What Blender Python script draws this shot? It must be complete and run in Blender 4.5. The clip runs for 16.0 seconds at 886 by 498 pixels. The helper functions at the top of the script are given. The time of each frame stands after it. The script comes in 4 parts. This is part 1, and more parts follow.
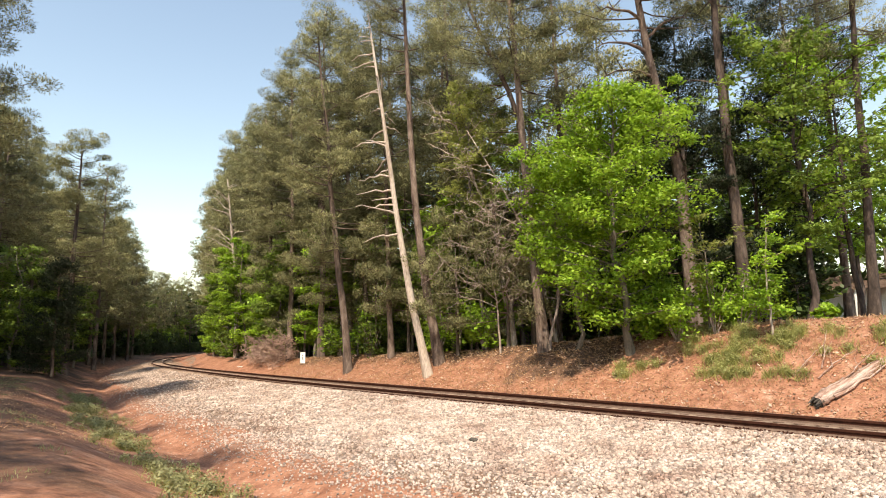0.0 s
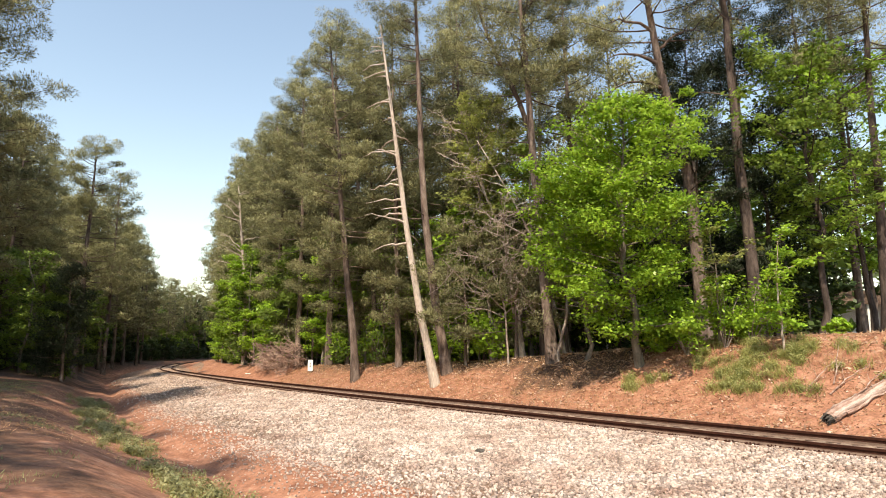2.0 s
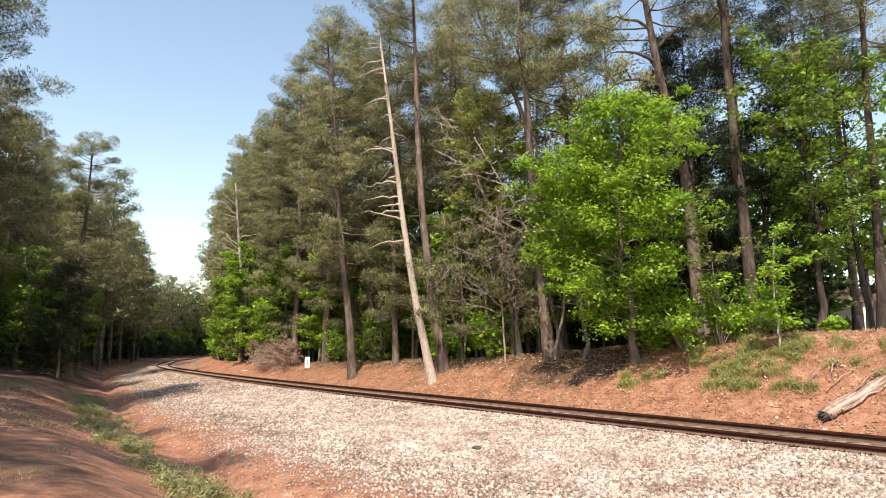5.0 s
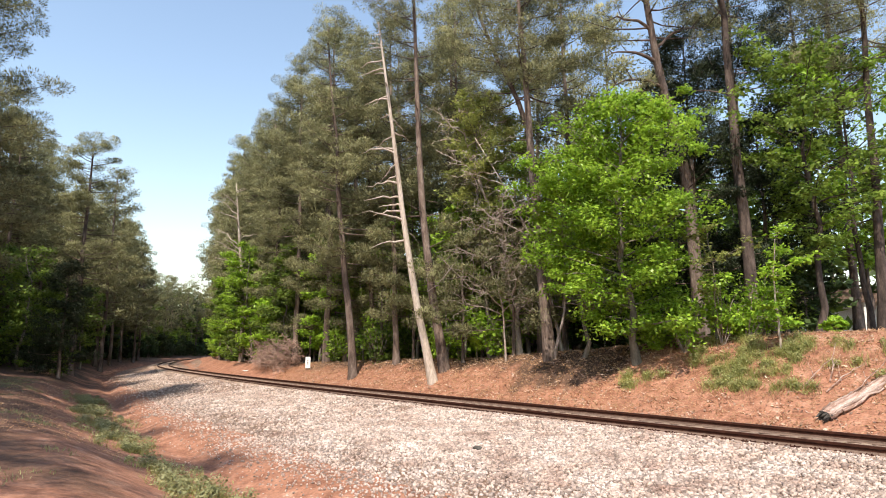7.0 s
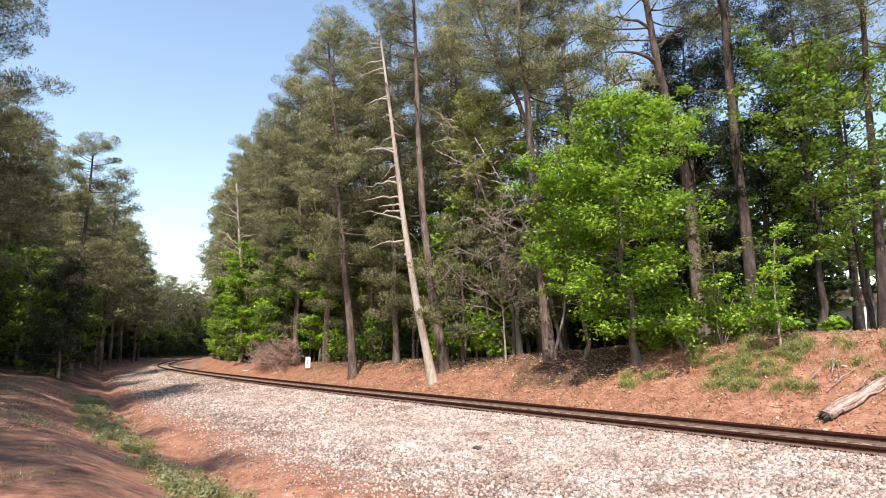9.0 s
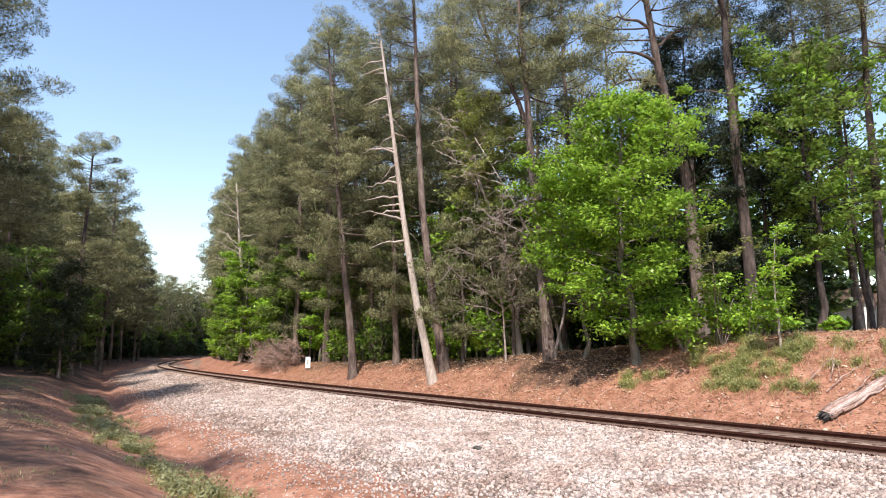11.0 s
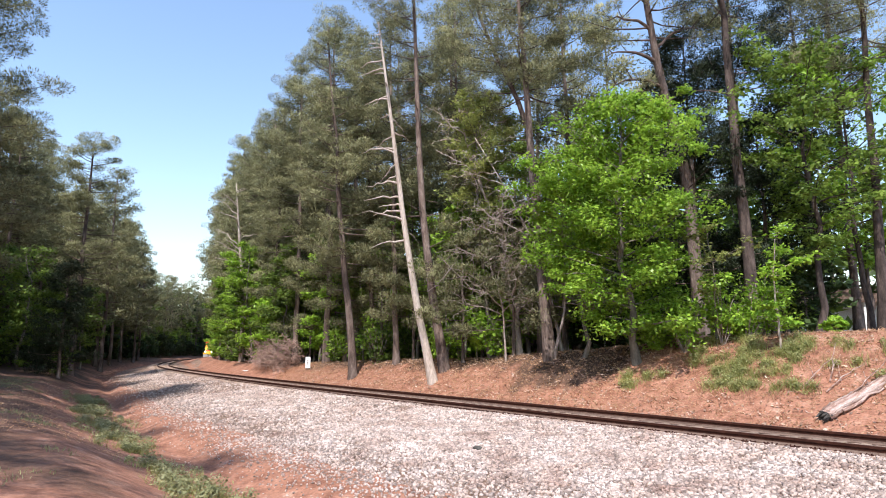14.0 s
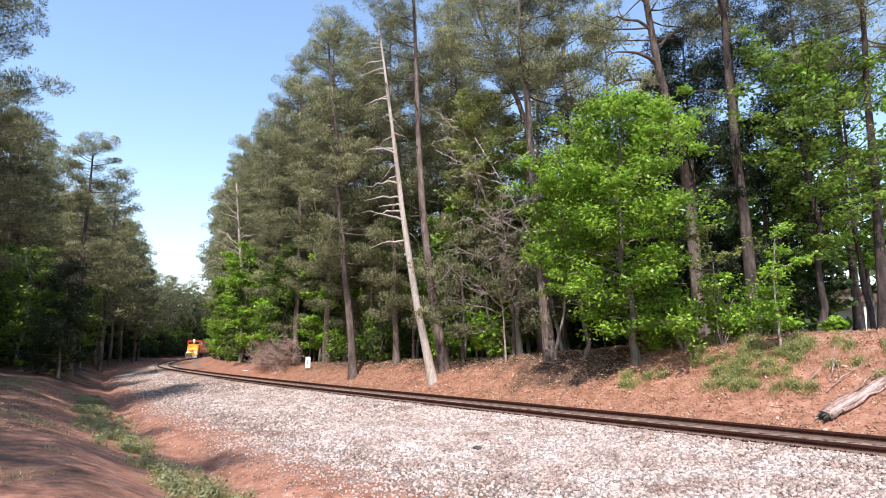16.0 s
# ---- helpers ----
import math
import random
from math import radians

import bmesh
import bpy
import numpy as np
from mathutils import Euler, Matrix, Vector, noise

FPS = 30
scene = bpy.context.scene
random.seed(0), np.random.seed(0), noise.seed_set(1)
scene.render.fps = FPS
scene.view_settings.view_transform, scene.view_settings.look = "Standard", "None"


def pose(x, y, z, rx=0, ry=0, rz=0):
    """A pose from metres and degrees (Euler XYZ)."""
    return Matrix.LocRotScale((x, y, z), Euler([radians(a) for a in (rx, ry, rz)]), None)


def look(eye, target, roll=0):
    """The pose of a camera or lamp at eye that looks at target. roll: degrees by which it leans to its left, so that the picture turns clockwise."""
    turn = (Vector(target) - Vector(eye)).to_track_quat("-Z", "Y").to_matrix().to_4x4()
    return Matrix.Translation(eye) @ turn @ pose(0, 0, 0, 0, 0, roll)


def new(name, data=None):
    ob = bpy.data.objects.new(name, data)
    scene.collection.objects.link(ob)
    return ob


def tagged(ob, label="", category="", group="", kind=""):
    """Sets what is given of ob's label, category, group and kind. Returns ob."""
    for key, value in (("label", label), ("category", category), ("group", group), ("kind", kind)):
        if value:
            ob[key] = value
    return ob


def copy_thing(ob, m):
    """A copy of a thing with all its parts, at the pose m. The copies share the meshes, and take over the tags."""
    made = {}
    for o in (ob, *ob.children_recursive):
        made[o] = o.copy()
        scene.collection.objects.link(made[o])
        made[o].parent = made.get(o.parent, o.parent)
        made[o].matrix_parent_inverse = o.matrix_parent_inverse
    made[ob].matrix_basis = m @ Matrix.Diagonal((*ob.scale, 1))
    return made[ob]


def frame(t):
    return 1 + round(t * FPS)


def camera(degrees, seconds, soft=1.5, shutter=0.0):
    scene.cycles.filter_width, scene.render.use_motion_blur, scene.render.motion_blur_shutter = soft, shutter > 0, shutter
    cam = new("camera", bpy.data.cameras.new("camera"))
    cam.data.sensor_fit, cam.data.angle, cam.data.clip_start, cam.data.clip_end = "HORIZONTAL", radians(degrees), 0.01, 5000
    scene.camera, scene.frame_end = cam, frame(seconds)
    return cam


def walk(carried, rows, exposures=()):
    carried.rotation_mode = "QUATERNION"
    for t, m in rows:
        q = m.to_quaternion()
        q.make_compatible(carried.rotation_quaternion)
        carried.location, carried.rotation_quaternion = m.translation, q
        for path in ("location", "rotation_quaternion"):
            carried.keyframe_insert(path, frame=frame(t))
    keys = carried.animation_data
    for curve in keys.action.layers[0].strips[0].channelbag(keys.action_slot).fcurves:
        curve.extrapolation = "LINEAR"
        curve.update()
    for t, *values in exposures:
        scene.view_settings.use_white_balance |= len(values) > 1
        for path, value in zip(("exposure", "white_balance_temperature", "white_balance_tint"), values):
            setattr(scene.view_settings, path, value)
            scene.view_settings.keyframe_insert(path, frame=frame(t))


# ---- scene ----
cam = camera(71.96, 16.0, soft=1.0)
EYE = (0, 0, 2.1)


def aim(turn, tilt, roll):
    """The camera on its tripod: turned to the right, tilted up and leaning by so many degrees."""
    return Matrix.Translation(EYE) @ Euler((0, 0, radians(-turn))).to_matrix().to_4x4() @ pose(0, 0, 0, 90 + tilt) @ pose(0, 0, 0, 0, 0, roll)


REST = aim(0, 9.41, 0)
WALK = [(0.0, aim(0.627, 8.761, -0.902)), (0.5, aim(0.764, 8.893, -0.87)), (0.8, aim(0.70, 8.93, -0.75)), (1.0, aim(0.72, 9.12, -0.61)),
        (1.2, aim(1.08, 9.70, -0.40)), (1.5, aim(0.54, 9.656, -0.265)), (2.0, aim(-0.21, 9.652, -0.07)), (2.5, aim(-0.268, 9.563, -0.041)),
        (3.0, aim(-0.089, 9.497, -0.054)), (3.5, aim(0.034, 9.406, 0.03)), (4.0, aim(0.08, 9.412, -0.02)), (6.5, aim(0.005, 9.395, 0)), (7.0, REST), (16.0, REST)]
walk(cam, WALK, [(0, 0.88, 7800, 11), (4, 0.85, 7400, 11), (8, 0.84, 6800, 13), (16, 0.83, 6050, 14.5)])

# ---------------------------------------------------------------- light
SUN_AZ, SUN_EL = 195.0, 55.0        # compass degrees: 0 along +y, 90 along +x
world = bpy.data.worlds.new("sky")
world.use_nodes = True
scene.world = world
sky = world.node_tree.nodes.new("ShaderNodeTexSky")
sky.sky_type, sky.sun_disc = "NISHITA", False
sky.sun_elevation, sky.sun_rotation = radians(SUN_EL), radians(SUN_AZ)
sky.air_density, sky.dust_density, sky.ozone_density = 1.4, 0.5, 1.0
back = world.node_tree.nodes["Background"]
back.inputs[1].default_value = 0.14
world.node_tree.links.new(sky.outputs[0], back.inputs[0])
sun = new("sun", bpy.data.lights.new("sun", "SUN"))
sun.data.energy, sun.data.angle, sun.data.color = 4.0, radians(0.53), (1.0, 0.93, 0.82)
sun_dir = Vector((math.sin(radians(SUN_AZ)) * math.cos(radians(SUN_EL)), math.cos(radians(SUN_AZ)) * math.cos(radians(SUN_EL)), math.sin(radians(SUN_EL))))
sun.matrix_world = look(sun_dir * 100, (0, 0, 0))


# ---------------------------------------------------------------- materials
def material(name, stops, scale=4.0, detail=6.0, rough=0.85, bump=0.3, bump_scale=None, fine=None, island=0.0, spec=0.3, per_object=0.0, stretch=None):
    """Noise through a colour ramp, a second finer noise over it, relief from noise; island: brightness that differs from piece to piece."""
    m = bpy.data.materials.new(name)
    m.use_nodes = True
    n, l = m.node_tree.nodes, m.node_tree.links
    b = n["Principled BSDF"]
    b.inputs["Roughness"].default_value = rough
    b.inputs["Specular IOR Level"].default_value = spec
    geo = n.new("ShaderNodeTexCoord")
    src = geo.outputs["Object"]
    if stretch:
        mp = n.new("ShaderNodeMapping")
        mp.inputs["Scale"].default_value = stretch
        l.new(src, mp.inputs[0])
        src = mp.outputs[0]
    no = n.new("ShaderNodeTexNoise")
    no.inputs["Scale"].default_value, no.inputs["Detail"].default_value, no.inputs["Roughness"].default_value = scale, detail, 0.62
    l.new(src, no.inputs["Vector"])
    ramp = n.new("ShaderNodeValToRGB")
    el = ramp.color_ramp.elements
    while len(el) < len(stops):
        el.new(0.5)
    for e, (p, c) in zip(el, stops):
        e.position, e.color = p, (*c, 1)
    l.new(no.outputs[0], ramp.inputs[0])
    col = ramp.outputs[0]
    f2 = n.new("ShaderNodeTexNoise")
    f2.inputs["Scale"].default_value, f2.inputs["Detail"].default_value = fine or scale * 9, 4
    l.new(src, f2.inputs["Vector"])
    val = n.new("ShaderNodeMapRange")
    val.inputs["From Min"].default_value, val.inputs["From Max"].default_value = 0.3, 0.7
    val.inputs["To Min"].default_value, val.inputs["To Max"].default_value = 0.72, 1.25
    l.new(f2.outputs[0], val.inputs[0])
    fac = val.outputs[0]
    for amount, node, out in ((island, "ShaderNodeNewGeometry", "Random Per Island"), (per_object, "ShaderNodeObjectInfo", "Random")):
        if amount:
            g = n.new(node)
            r = n.new("ShaderNodeMapRange")
            r.inputs["To Min"].default_value, r.inputs["To Max"].default_value = 1 - amount, 1 + amount
            l.new(g.outputs[out], r.inputs[0])
            mu = n.new("ShaderNodeMath")
            mu.operation = "MULTIPLY"
            l.new(fac, mu.inputs[0]), l.new(r.outputs[0], mu.inputs[1])
            fac = mu.outputs[0]
    mix = n.new("ShaderNodeVectorMath")
    mix.operation = "SCALE"
    l.new(col, mix.inputs[0]), l.new(fac, mix.inputs["Scale"])
    l.new(mix.outputs[0], b.inputs["Base Color"])
    if bump:
        bn = n.new("ShaderNodeTexNoise")
        bn.inputs["Scale"].default_value, bn.inputs["Detail"].default_value = bump_scale or scale * 5, 8
        l.new(src, bn.inputs["Vector"])
        bp = n.new("ShaderNodeBump")
        bp.inputs["Strength"].default_value, bp.inputs["Distance"].default_value = bump, 0.05
        l.new(bn.outputs[0], bp.inputs["Height"])
        l.new(bp.outputs[0], b.inputs["Normal"])
    return m


def leaf_material(name, dark, light, through_amount=0.35, spread=0.35, rough=0.5, island=0.5):
    """Leaves: colour differs from leaf to leaf and from tree to tree, and light comes through them."""
    m = bpy.data.materials.new(name)
    m.use_nodes = True
    n, l = m.node_tree.nodes, m.node_tree.links
    b = n["Principled BSDF"]
    b.inputs["Roughness"].default_value = rough
    b.inputs["Specular IOR Level"].default_value = 0.25
    geo, info, tex = n.new("ShaderNodeNewGeometry"), n.new("ShaderNodeObjectInfo"), n.new("ShaderNodeTexCoord")
    no = n.new("ShaderNodeTexNoise")
    no.inputs["Scale"].default_value, no.inputs["Detail"].default_value = 0.7, 4
    l.new(tex.outputs["Object"], no.inputs["Vector"])
    add = n.new("ShaderNodeMath")
    add.operation = "MULTIPLY_ADD"
    l.new(geo.outputs["Random Per Island"], add.inputs[0])
    add.inputs[1].default_value = island
    l.new(no.outputs[0], add.inputs[2])
    sub = n.new("ShaderNodeMath")
    sub.operation = "SUBTRACT"
    l.new(add.outputs[0], sub.inputs[0])
    sub.inputs[1].default_value = 0.03 + 0.5 * island
    mix = n.new("ShaderNodeMix")
    mix.data_type = "RGBA"
    mix.inputs["A"].default_value, mix.inputs["B"].default_value = (*dark, 1), (*light, 1)
    l.new(sub.outputs[0], mix.inputs["Factor"])
    r = n.new("ShaderNodeMapRange")
    r.inputs["To Min"].default_value, r.inputs["To Max"].default_value = 1 - spread, 1 + spread
    l.new(info.outputs["Random"], r.inputs[0])
    sc = n.new("ShaderNodeVectorMath")
    sc.operation = "SCALE"
    l.new(mix.outputs["Result"], sc.inputs[0]), l.new(r.outputs[0], sc.inputs["Scale"])
    l.new(sc.outputs[0], b.inputs["Base Color"])
    tr = n.new("ShaderNodeBsdfTranslucent")
    l.new(sc.outputs[0], tr.inputs["Color"])
    ms = n.new("ShaderNodeMixShader")
    ms.inputs[0].default_value = through_amount
    l.new(b.outputs[0], ms.inputs[1]), l.new(tr.outputs[0], ms.inputs[2])
    l.new(ms.outputs[0], n["Material Output"].inputs[0])
    return m


M_SOIL = material("red_clay", [(0.28, (0.14, 0.06, 0.038)), (0.44, (0.255, 0.115, 0.07)), (0.6, (0.345, 0.172, 0.112)), (0.75, (0.43, 0.29, 0.21))], 1.9, 12, 0.95, 1.0, 6, 14)


def blend_litter_and_shade(m):
    """Under trees brown litter covers the clay, darkened to stand in for shade too: the amount is the ground's own
    attribute.
    """
    n, l = m.node_tree.nodes, m.node_tree.links
    ramp, scale = n["Color Ramp"], n["Vector Math"]
    at = n.new("ShaderNodeAttribute")
    at.attribute_name = "litter"
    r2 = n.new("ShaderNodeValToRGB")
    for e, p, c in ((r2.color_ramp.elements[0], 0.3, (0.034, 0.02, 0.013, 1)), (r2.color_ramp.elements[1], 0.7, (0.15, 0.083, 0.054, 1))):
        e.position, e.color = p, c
    l.new(ramp.inputs[0].links[0].from_socket, r2.inputs[0])
    mix = n.new("ShaderNodeMix")
    mix.data_type = "RGBA"
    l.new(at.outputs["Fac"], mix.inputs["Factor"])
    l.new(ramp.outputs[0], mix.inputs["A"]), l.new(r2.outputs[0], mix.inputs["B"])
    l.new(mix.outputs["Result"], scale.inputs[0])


blend_litter_and_shade(M_SOIL)
M_FOUL = material("fouled_ballast", [(0.3, (0.20, 0.13, 0.095)), (0.5, (0.35, 0.245, 0.185)), (0.7, (0.46, 0.345, 0.27))], 4, 8, 0.95, 0.8, 30, 22)
M_FOOT = material("dusty_rail_foot", [(0.3, (0.11, 0.07, 0.053)), (0.7, (0.18, 0.122, 0.095))], 5, 6, 0.85, 0.2, 40)
M_FLECK = leaf_material("pale_dead_leaves", (0.30, 0.17, 0.11), (0.72, 0.55, 0.44), 0.15, 0.1)
# bed kept dark brown to paint the shade in gaps between stones
M_BALLAST = material("ballast_bed", [(0.3, (0.11, 0.062, 0.04)), (0.5, (0.23, 0.15, 0.11)), (0.7, (0.36, 0.26, 0.20))], 2.2, 9, 0.95, 1.0, 26, 18)
M_STONE = material("granite_stone", [(0.25, (0.23, 0.145, 0.115)), (0.45, (0.37, 0.285, 0.24)), (0.75, (0.53, 0.445, 0.40))], 0.9, 5, 0.9, 0.25, 60, 30, island=0.5)
M_DARKSTONE = material("dark_stone", [(0.3, (0.05, 0.045, 0.04)), (0.7, (0.10, 0.09, 0.08))], 8, rough=0.9)
M_RUST = material("rusty_rail", [(0.3, (0.028, 0.011, 0.008)), (0.6, (0.055, 0.021, 0.014)), (0.8, (0.08, 0.034, 0.023))], 6, 6, 0.9, 0.2, 40, spec=0.1)
M_STEEL = material("worn_rail_head", [(0.3, (0.11, 0.075, 0.06)), (0.7, (0.20, 0.145, 0.115))], 5, 4, 0.6, 0.05, 40, spec=0.2)
M_TIE = material("weathered_tie", [(0.3, (0.16, 0.11, 0.08)), (0.55, (0.29, 0.215, 0.16)), (0.75, (0.40, 0.31, 0.24))], 5, 6, 0.9, 0.5, 30, stretch=(1, 6, 6), per_object=0.25)
M_BARK = material("pine_bark", [(0.3, (0.04, 0.028, 0.023)), (0.48, (0.125, 0.09, 0.075)), (0.7, (0.26, 0.205, 0.175))], 3.2, 8, 0.95, 0.9, 8, stretch=(1, 1, 0.28), per_object=0.25)
# darker copy of the pine bark; stands in for trunks lying in shade
M_SHADEBARK = material("shaded_bark", [(0.3, (0.02, 0.015, 0.013)), (0.48, (0.06, 0.044, 0.038)), (0.7, (0.14, 0.105, 0.09))], 3.2, 8, 0.95, 0.9, 8, stretch=(1, 1, 0.28))
M_GREYBARK = material("grey_bark", [(0.3, (0.10, 0.085, 0.07)), (0.6, (0.22, 0.19, 0.16)), (0.8, (0.32, 0.29, 0.25))], 3, 8, 0.95, 0.6, 12, stretch=(1, 1, 0.3), per_object=0.25)
M_DEADWOOD = material("bleached_dead_wood", [(0.3, (0.28, 0.215, 0.175)), (0.5, (0.45, 0.375, 0.32)), (0.75, (0.60, 0.53, 0.47))], 2.2, 8, 0.85, 0.4, 14, stretch=(1, 1, 0.2))
M_LOG = material("weathered_log", [(0.3, (0.09, 0.05, 0.035)), (0.44, (0.28, 0.17, 0.13)), (0.54, (0.42, 0.31, 0.265)), (0.7, (0.58, 0.48, 0.43))], 3.5, 9, 0.9, 0.8, 16, stretch=(0.25, 2.4, 2.4))
M_TWIG = material("bare_twig", [(0.3, (0.19, 0.145, 0.12)), (0.7, (0.40, 0.33, 0.295))], 3, 4, 0.9, 0)
M_NEEDLE = leaf_material("pine_needles", (0.026, 0.034, 0.015), (0.51, 0.50, 0.26), 0.33, 0.2, 0.75, island=0.38)
# cedar's own dark green; on two pines it paints backlit shade
M_CEDAR_SHADE = leaf_material("cedar_and_backlit_needles", (0.012, 0.02, 0.01), (0.055, 0.075, 0.035), 0.15, 0.1)
M_LEAF = leaf_material("spring_leaves", (0.12, 0.25, 0.022), (0.50, 0.72, 0.085), 0.46, 0.15, 0.36)
M_LEAF2 = leaf_material("woodland_leaves", (0.05, 0.10, 0.018), (0.29, 0.40, 0.07), 0.42, 0.3)
# leaf green darkened to paint the shade inside the wood
M_SHADELEAF = leaf_material("shaded_understory_leaves", (0.014, 0.028, 0.010), (0.075, 0.115, 0.032), 0.25, 0.3)
M_YELLOW = leaf_material("yellowish_leaves", (0.17, 0.20, 0.05), (0.42, 0.45, 0.14), 0.42, 0.2)
M_GRASS = leaf_material("grass_blades", (0.17, 0.20, 0.055), (0.50, 0.48, 0.19), 0.35, 0.2)
M_WEED = leaf_material("weed_leaves", (0.27, 0.29, 0.10), (0.62, 0.62, 0.28), 0.45, 0.2)
M_DITCHWEED = leaf_material("ditch_weed_leaves", (0.13, 0.145, 0.06), (0.46, 0.44, 0.23), 0.38, 0.2)
M_STRAW = leaf_material("dry_straw", (0.28, 0.15, 0.08), (0.55, 0.36, 0.22), 0.2, 0.2)
M_WHITE = material("white_paint", [(0.3, (0.70, 0.70, 0.68)), (0.7, (0.82, 0.82, 0.80))], 3, 4, 0.6, 0.05)


# ---------------------------------------------------------------- building helpers
def mesh_of(name, verts, faces, mats, smooth=False, index=None):
    me = bpy.data.meshes.new(name)
    me.from_pydata([tuple(v) for v in verts] if not isinstance(verts, np.ndarray) else verts.tolist(), [], faces if not isinstance(faces, np.ndarray) else faces.tolist())
    for m in mats if isinstance(mats, (list, tuple)) else [mats]:
        me.materials.append(m)
    if smooth:
        me.polygons.foreach_set("use_smooth", [True] * len(me.polygons))
    if index is not None:
        me.polygons.foreach_set("material_index", np.asarray(index, np.int32))
    me.update()
    return me


def fast_mesh(name, verts, k, mats, index=None):
    """Loose faces of k corners each from an array of corners, or from corners and the soft normal of each face."""
    soft = None
    if isinstance(verts, tuple):
        verts, soft = verts
        q = verts.reshape(-1, k, 3)
        turned = np.einsum("ij,ij->i", np.cross(q[:, 1] - q[:, 0], q[:, 2] - q[:, 0]), soft) < 0
        q[turned] = q[turned][:, ::-1]
        verts = q.reshape(-1, 3)
    n = len(verts)
    me = bpy.data.meshes.new(name)
    me.vertices.add(n)
    me.vertices.foreach_set("co", np.ascontiguousarray(verts, np.float32).ravel())
    me.loops.add(n)
    me.loops.foreach_set("vertex_index", np.arange(n, dtype=np.int32))
    me.polygons.add(n // k)
    me.polygons.foreach_set("loop_start", np.arange(0, n, k, dtype=np.int32))
    for m in mats if isinstance(mats, (list, tuple)) else [mats]:
        me.materials.append(m)
    if index is not None:
        me.polygons.foreach_set("material_index", np.asarray(index, np.int32))
    me.update(calc_edges=True)
    if soft is not None:
        me.normals_split_custom_set_from_vertices(np.repeat(soft, k, 0).astype(np.float32))
    return me


def child(name, me, parent, label=""):
    ob = new(name, me)
    ob.parent = parent
    return tagged(ob, label)


def part(name, bm, mat, parent, label=""):
    me = bpy.data.meshes.new(name)
    bm.to_mesh(me)
    bm.free()
    me.materials.append(mat)
    return child(name, me, parent, label)


def box(bm, x0, x1, y0, y1, z0, z1, bevel=0.0):
    made = bmesh.ops.create_cube(bm, size=1, matrix=Matrix.Translation(((x0 + x1) / 2, (y0 + y1) / 2, (z0 + z1) / 2)) @ Matrix.Diagonal((x1 - x0, y1 - y0, z1 - z0, 1)))
    if bevel:
        edges = list({e for v in made["verts"] for e in v.link_edges})
        bmesh.ops.bevel(bm, geom=edges, offset=bevel, segments=2, affect="EDGES")
    return bm


def tubes(runs, sides=7):
    """Tapered tubes along runs of (points, radii): vertices and faces of one mesh."""
    V, Fc = [], []
    for pts, rad in runs:
        pts = np.asarray(pts, float)
        base = len(V)
        tang = np.gradient(pts, axis=0)
        for p, t, r in zip(pts, tang, rad):
            t = t / (np.linalg.norm(t) + 1e-9)
            a = np.cross(t, (0.31, 0.95, 0.1) if abs(t[2]) > 0.7 else (0, 0, 1.0))
            a /= np.linalg.norm(a) + 1e-9
            b = np.cross(t, a)
            for k in range(sides):
                w = 2 * math.pi * k / sides
                V.append(p + r * (math.cos(w) * a + math.sin(w) * b))
        n = len(pts)
        for i in range(n - 1):
            for k in range(sides):
                q = base + i * sides
                Fc.append((q + k, q + (k + 1) % sides, q + sides + (k + 1) % sides, q + sides + k))
        Fc.append(tuple(base + (n - 1) * sides + k for k in range(sides)))
    return np.array(V), Fc


# ---------------------------------------------------------------- the line of the track
# heading (degrees from +y to the right) along the way, from a point abreast of the camera
HEAD_S = [-400, 20, 39, 65, 79, 89, 101, 121, 150, 200, 420, 600]
HEAD_A = [-38.2, -38.2, -35.0, -32.3, -29.0, -25.7, -22.0, -19.0, -14.5, -5.0, 38.0, 60.0]
STEP = 0.25
S_AX = np.arange(-120, 560, STEP)
ang = np.radians(np.interp(S_AX, HEAD_S, HEAD_A))
dx, dy = np.sin(ang) * STEP, np.cos(ang) * STEP
T_X, T_Y = np.concatenate([[0], np.cumsum(dx)[:-1]]), np.concatenate([[0], np.cumsum(dy)[:-1]])
i0 = int(np.argmin(abs(S_AX)))
# the line that the ray from the camera crosses at (10.3, 14.4): the middle between the rails
T_X, T_Y = T_X - T_X[i0] + 10.3, T_Y - T_Y[i0] + 14.4
N_X, N_Y = np.cos(ang), -np.sin(ang)


def on_track(s, d=0.0, z=0.0):
    """The place s metres along the track, d metres to its right, and the heading there."""
    x, y = np.interp(s, S_AX, T_X), np.interp(s, S_AX, T_Y)
    a = math.radians(float(np.interp(s, HEAD_S, HEAD_A)))
    return x + d * math.cos(a), y - d * math.sin(a), z, a


def to_track(x, y):
    """s and d of places, arrays."""
    x, y = np.atleast_1d(np.asarray(x, float)), np.atleast_1d(np.asarray(y, float))
    s, d = np.empty_like(x), np.empty_like(x)
    px, py, sa = T_X[::8], T_Y[::8], S_AX[::8]
    nx, ny = N_X[::8], N_Y[::8]
    for a in range(0, len(x), 4000):
        q = slice(a, a + 4000)
        i = np.argmin((x[q, None] - px) ** 2 + (y[q, None] - py) ** 2, axis=1)
        rx, ry = x[q] - px[i], y[q] - py[i]
        d[q] = rx * nx[i] + ry * ny[i]
        s[q] = sa[i] - rx * ny[i] + ry * nx[i]
    return s, d


def ditch(s):
    return np.interp(s, [-40, 0, 20, 50, 80, 120, 200], [12.2, 12.0, 11.6, 9.0, 7.2, 6.6, 6.5])


def bank(s):
    return np.interp(s, [-60, 0, 9, 15, 22, 45, 75, 120], [2.8, 2.75, 2.6, 2.1, 1.65, 1.05, 0.75, 0.7])


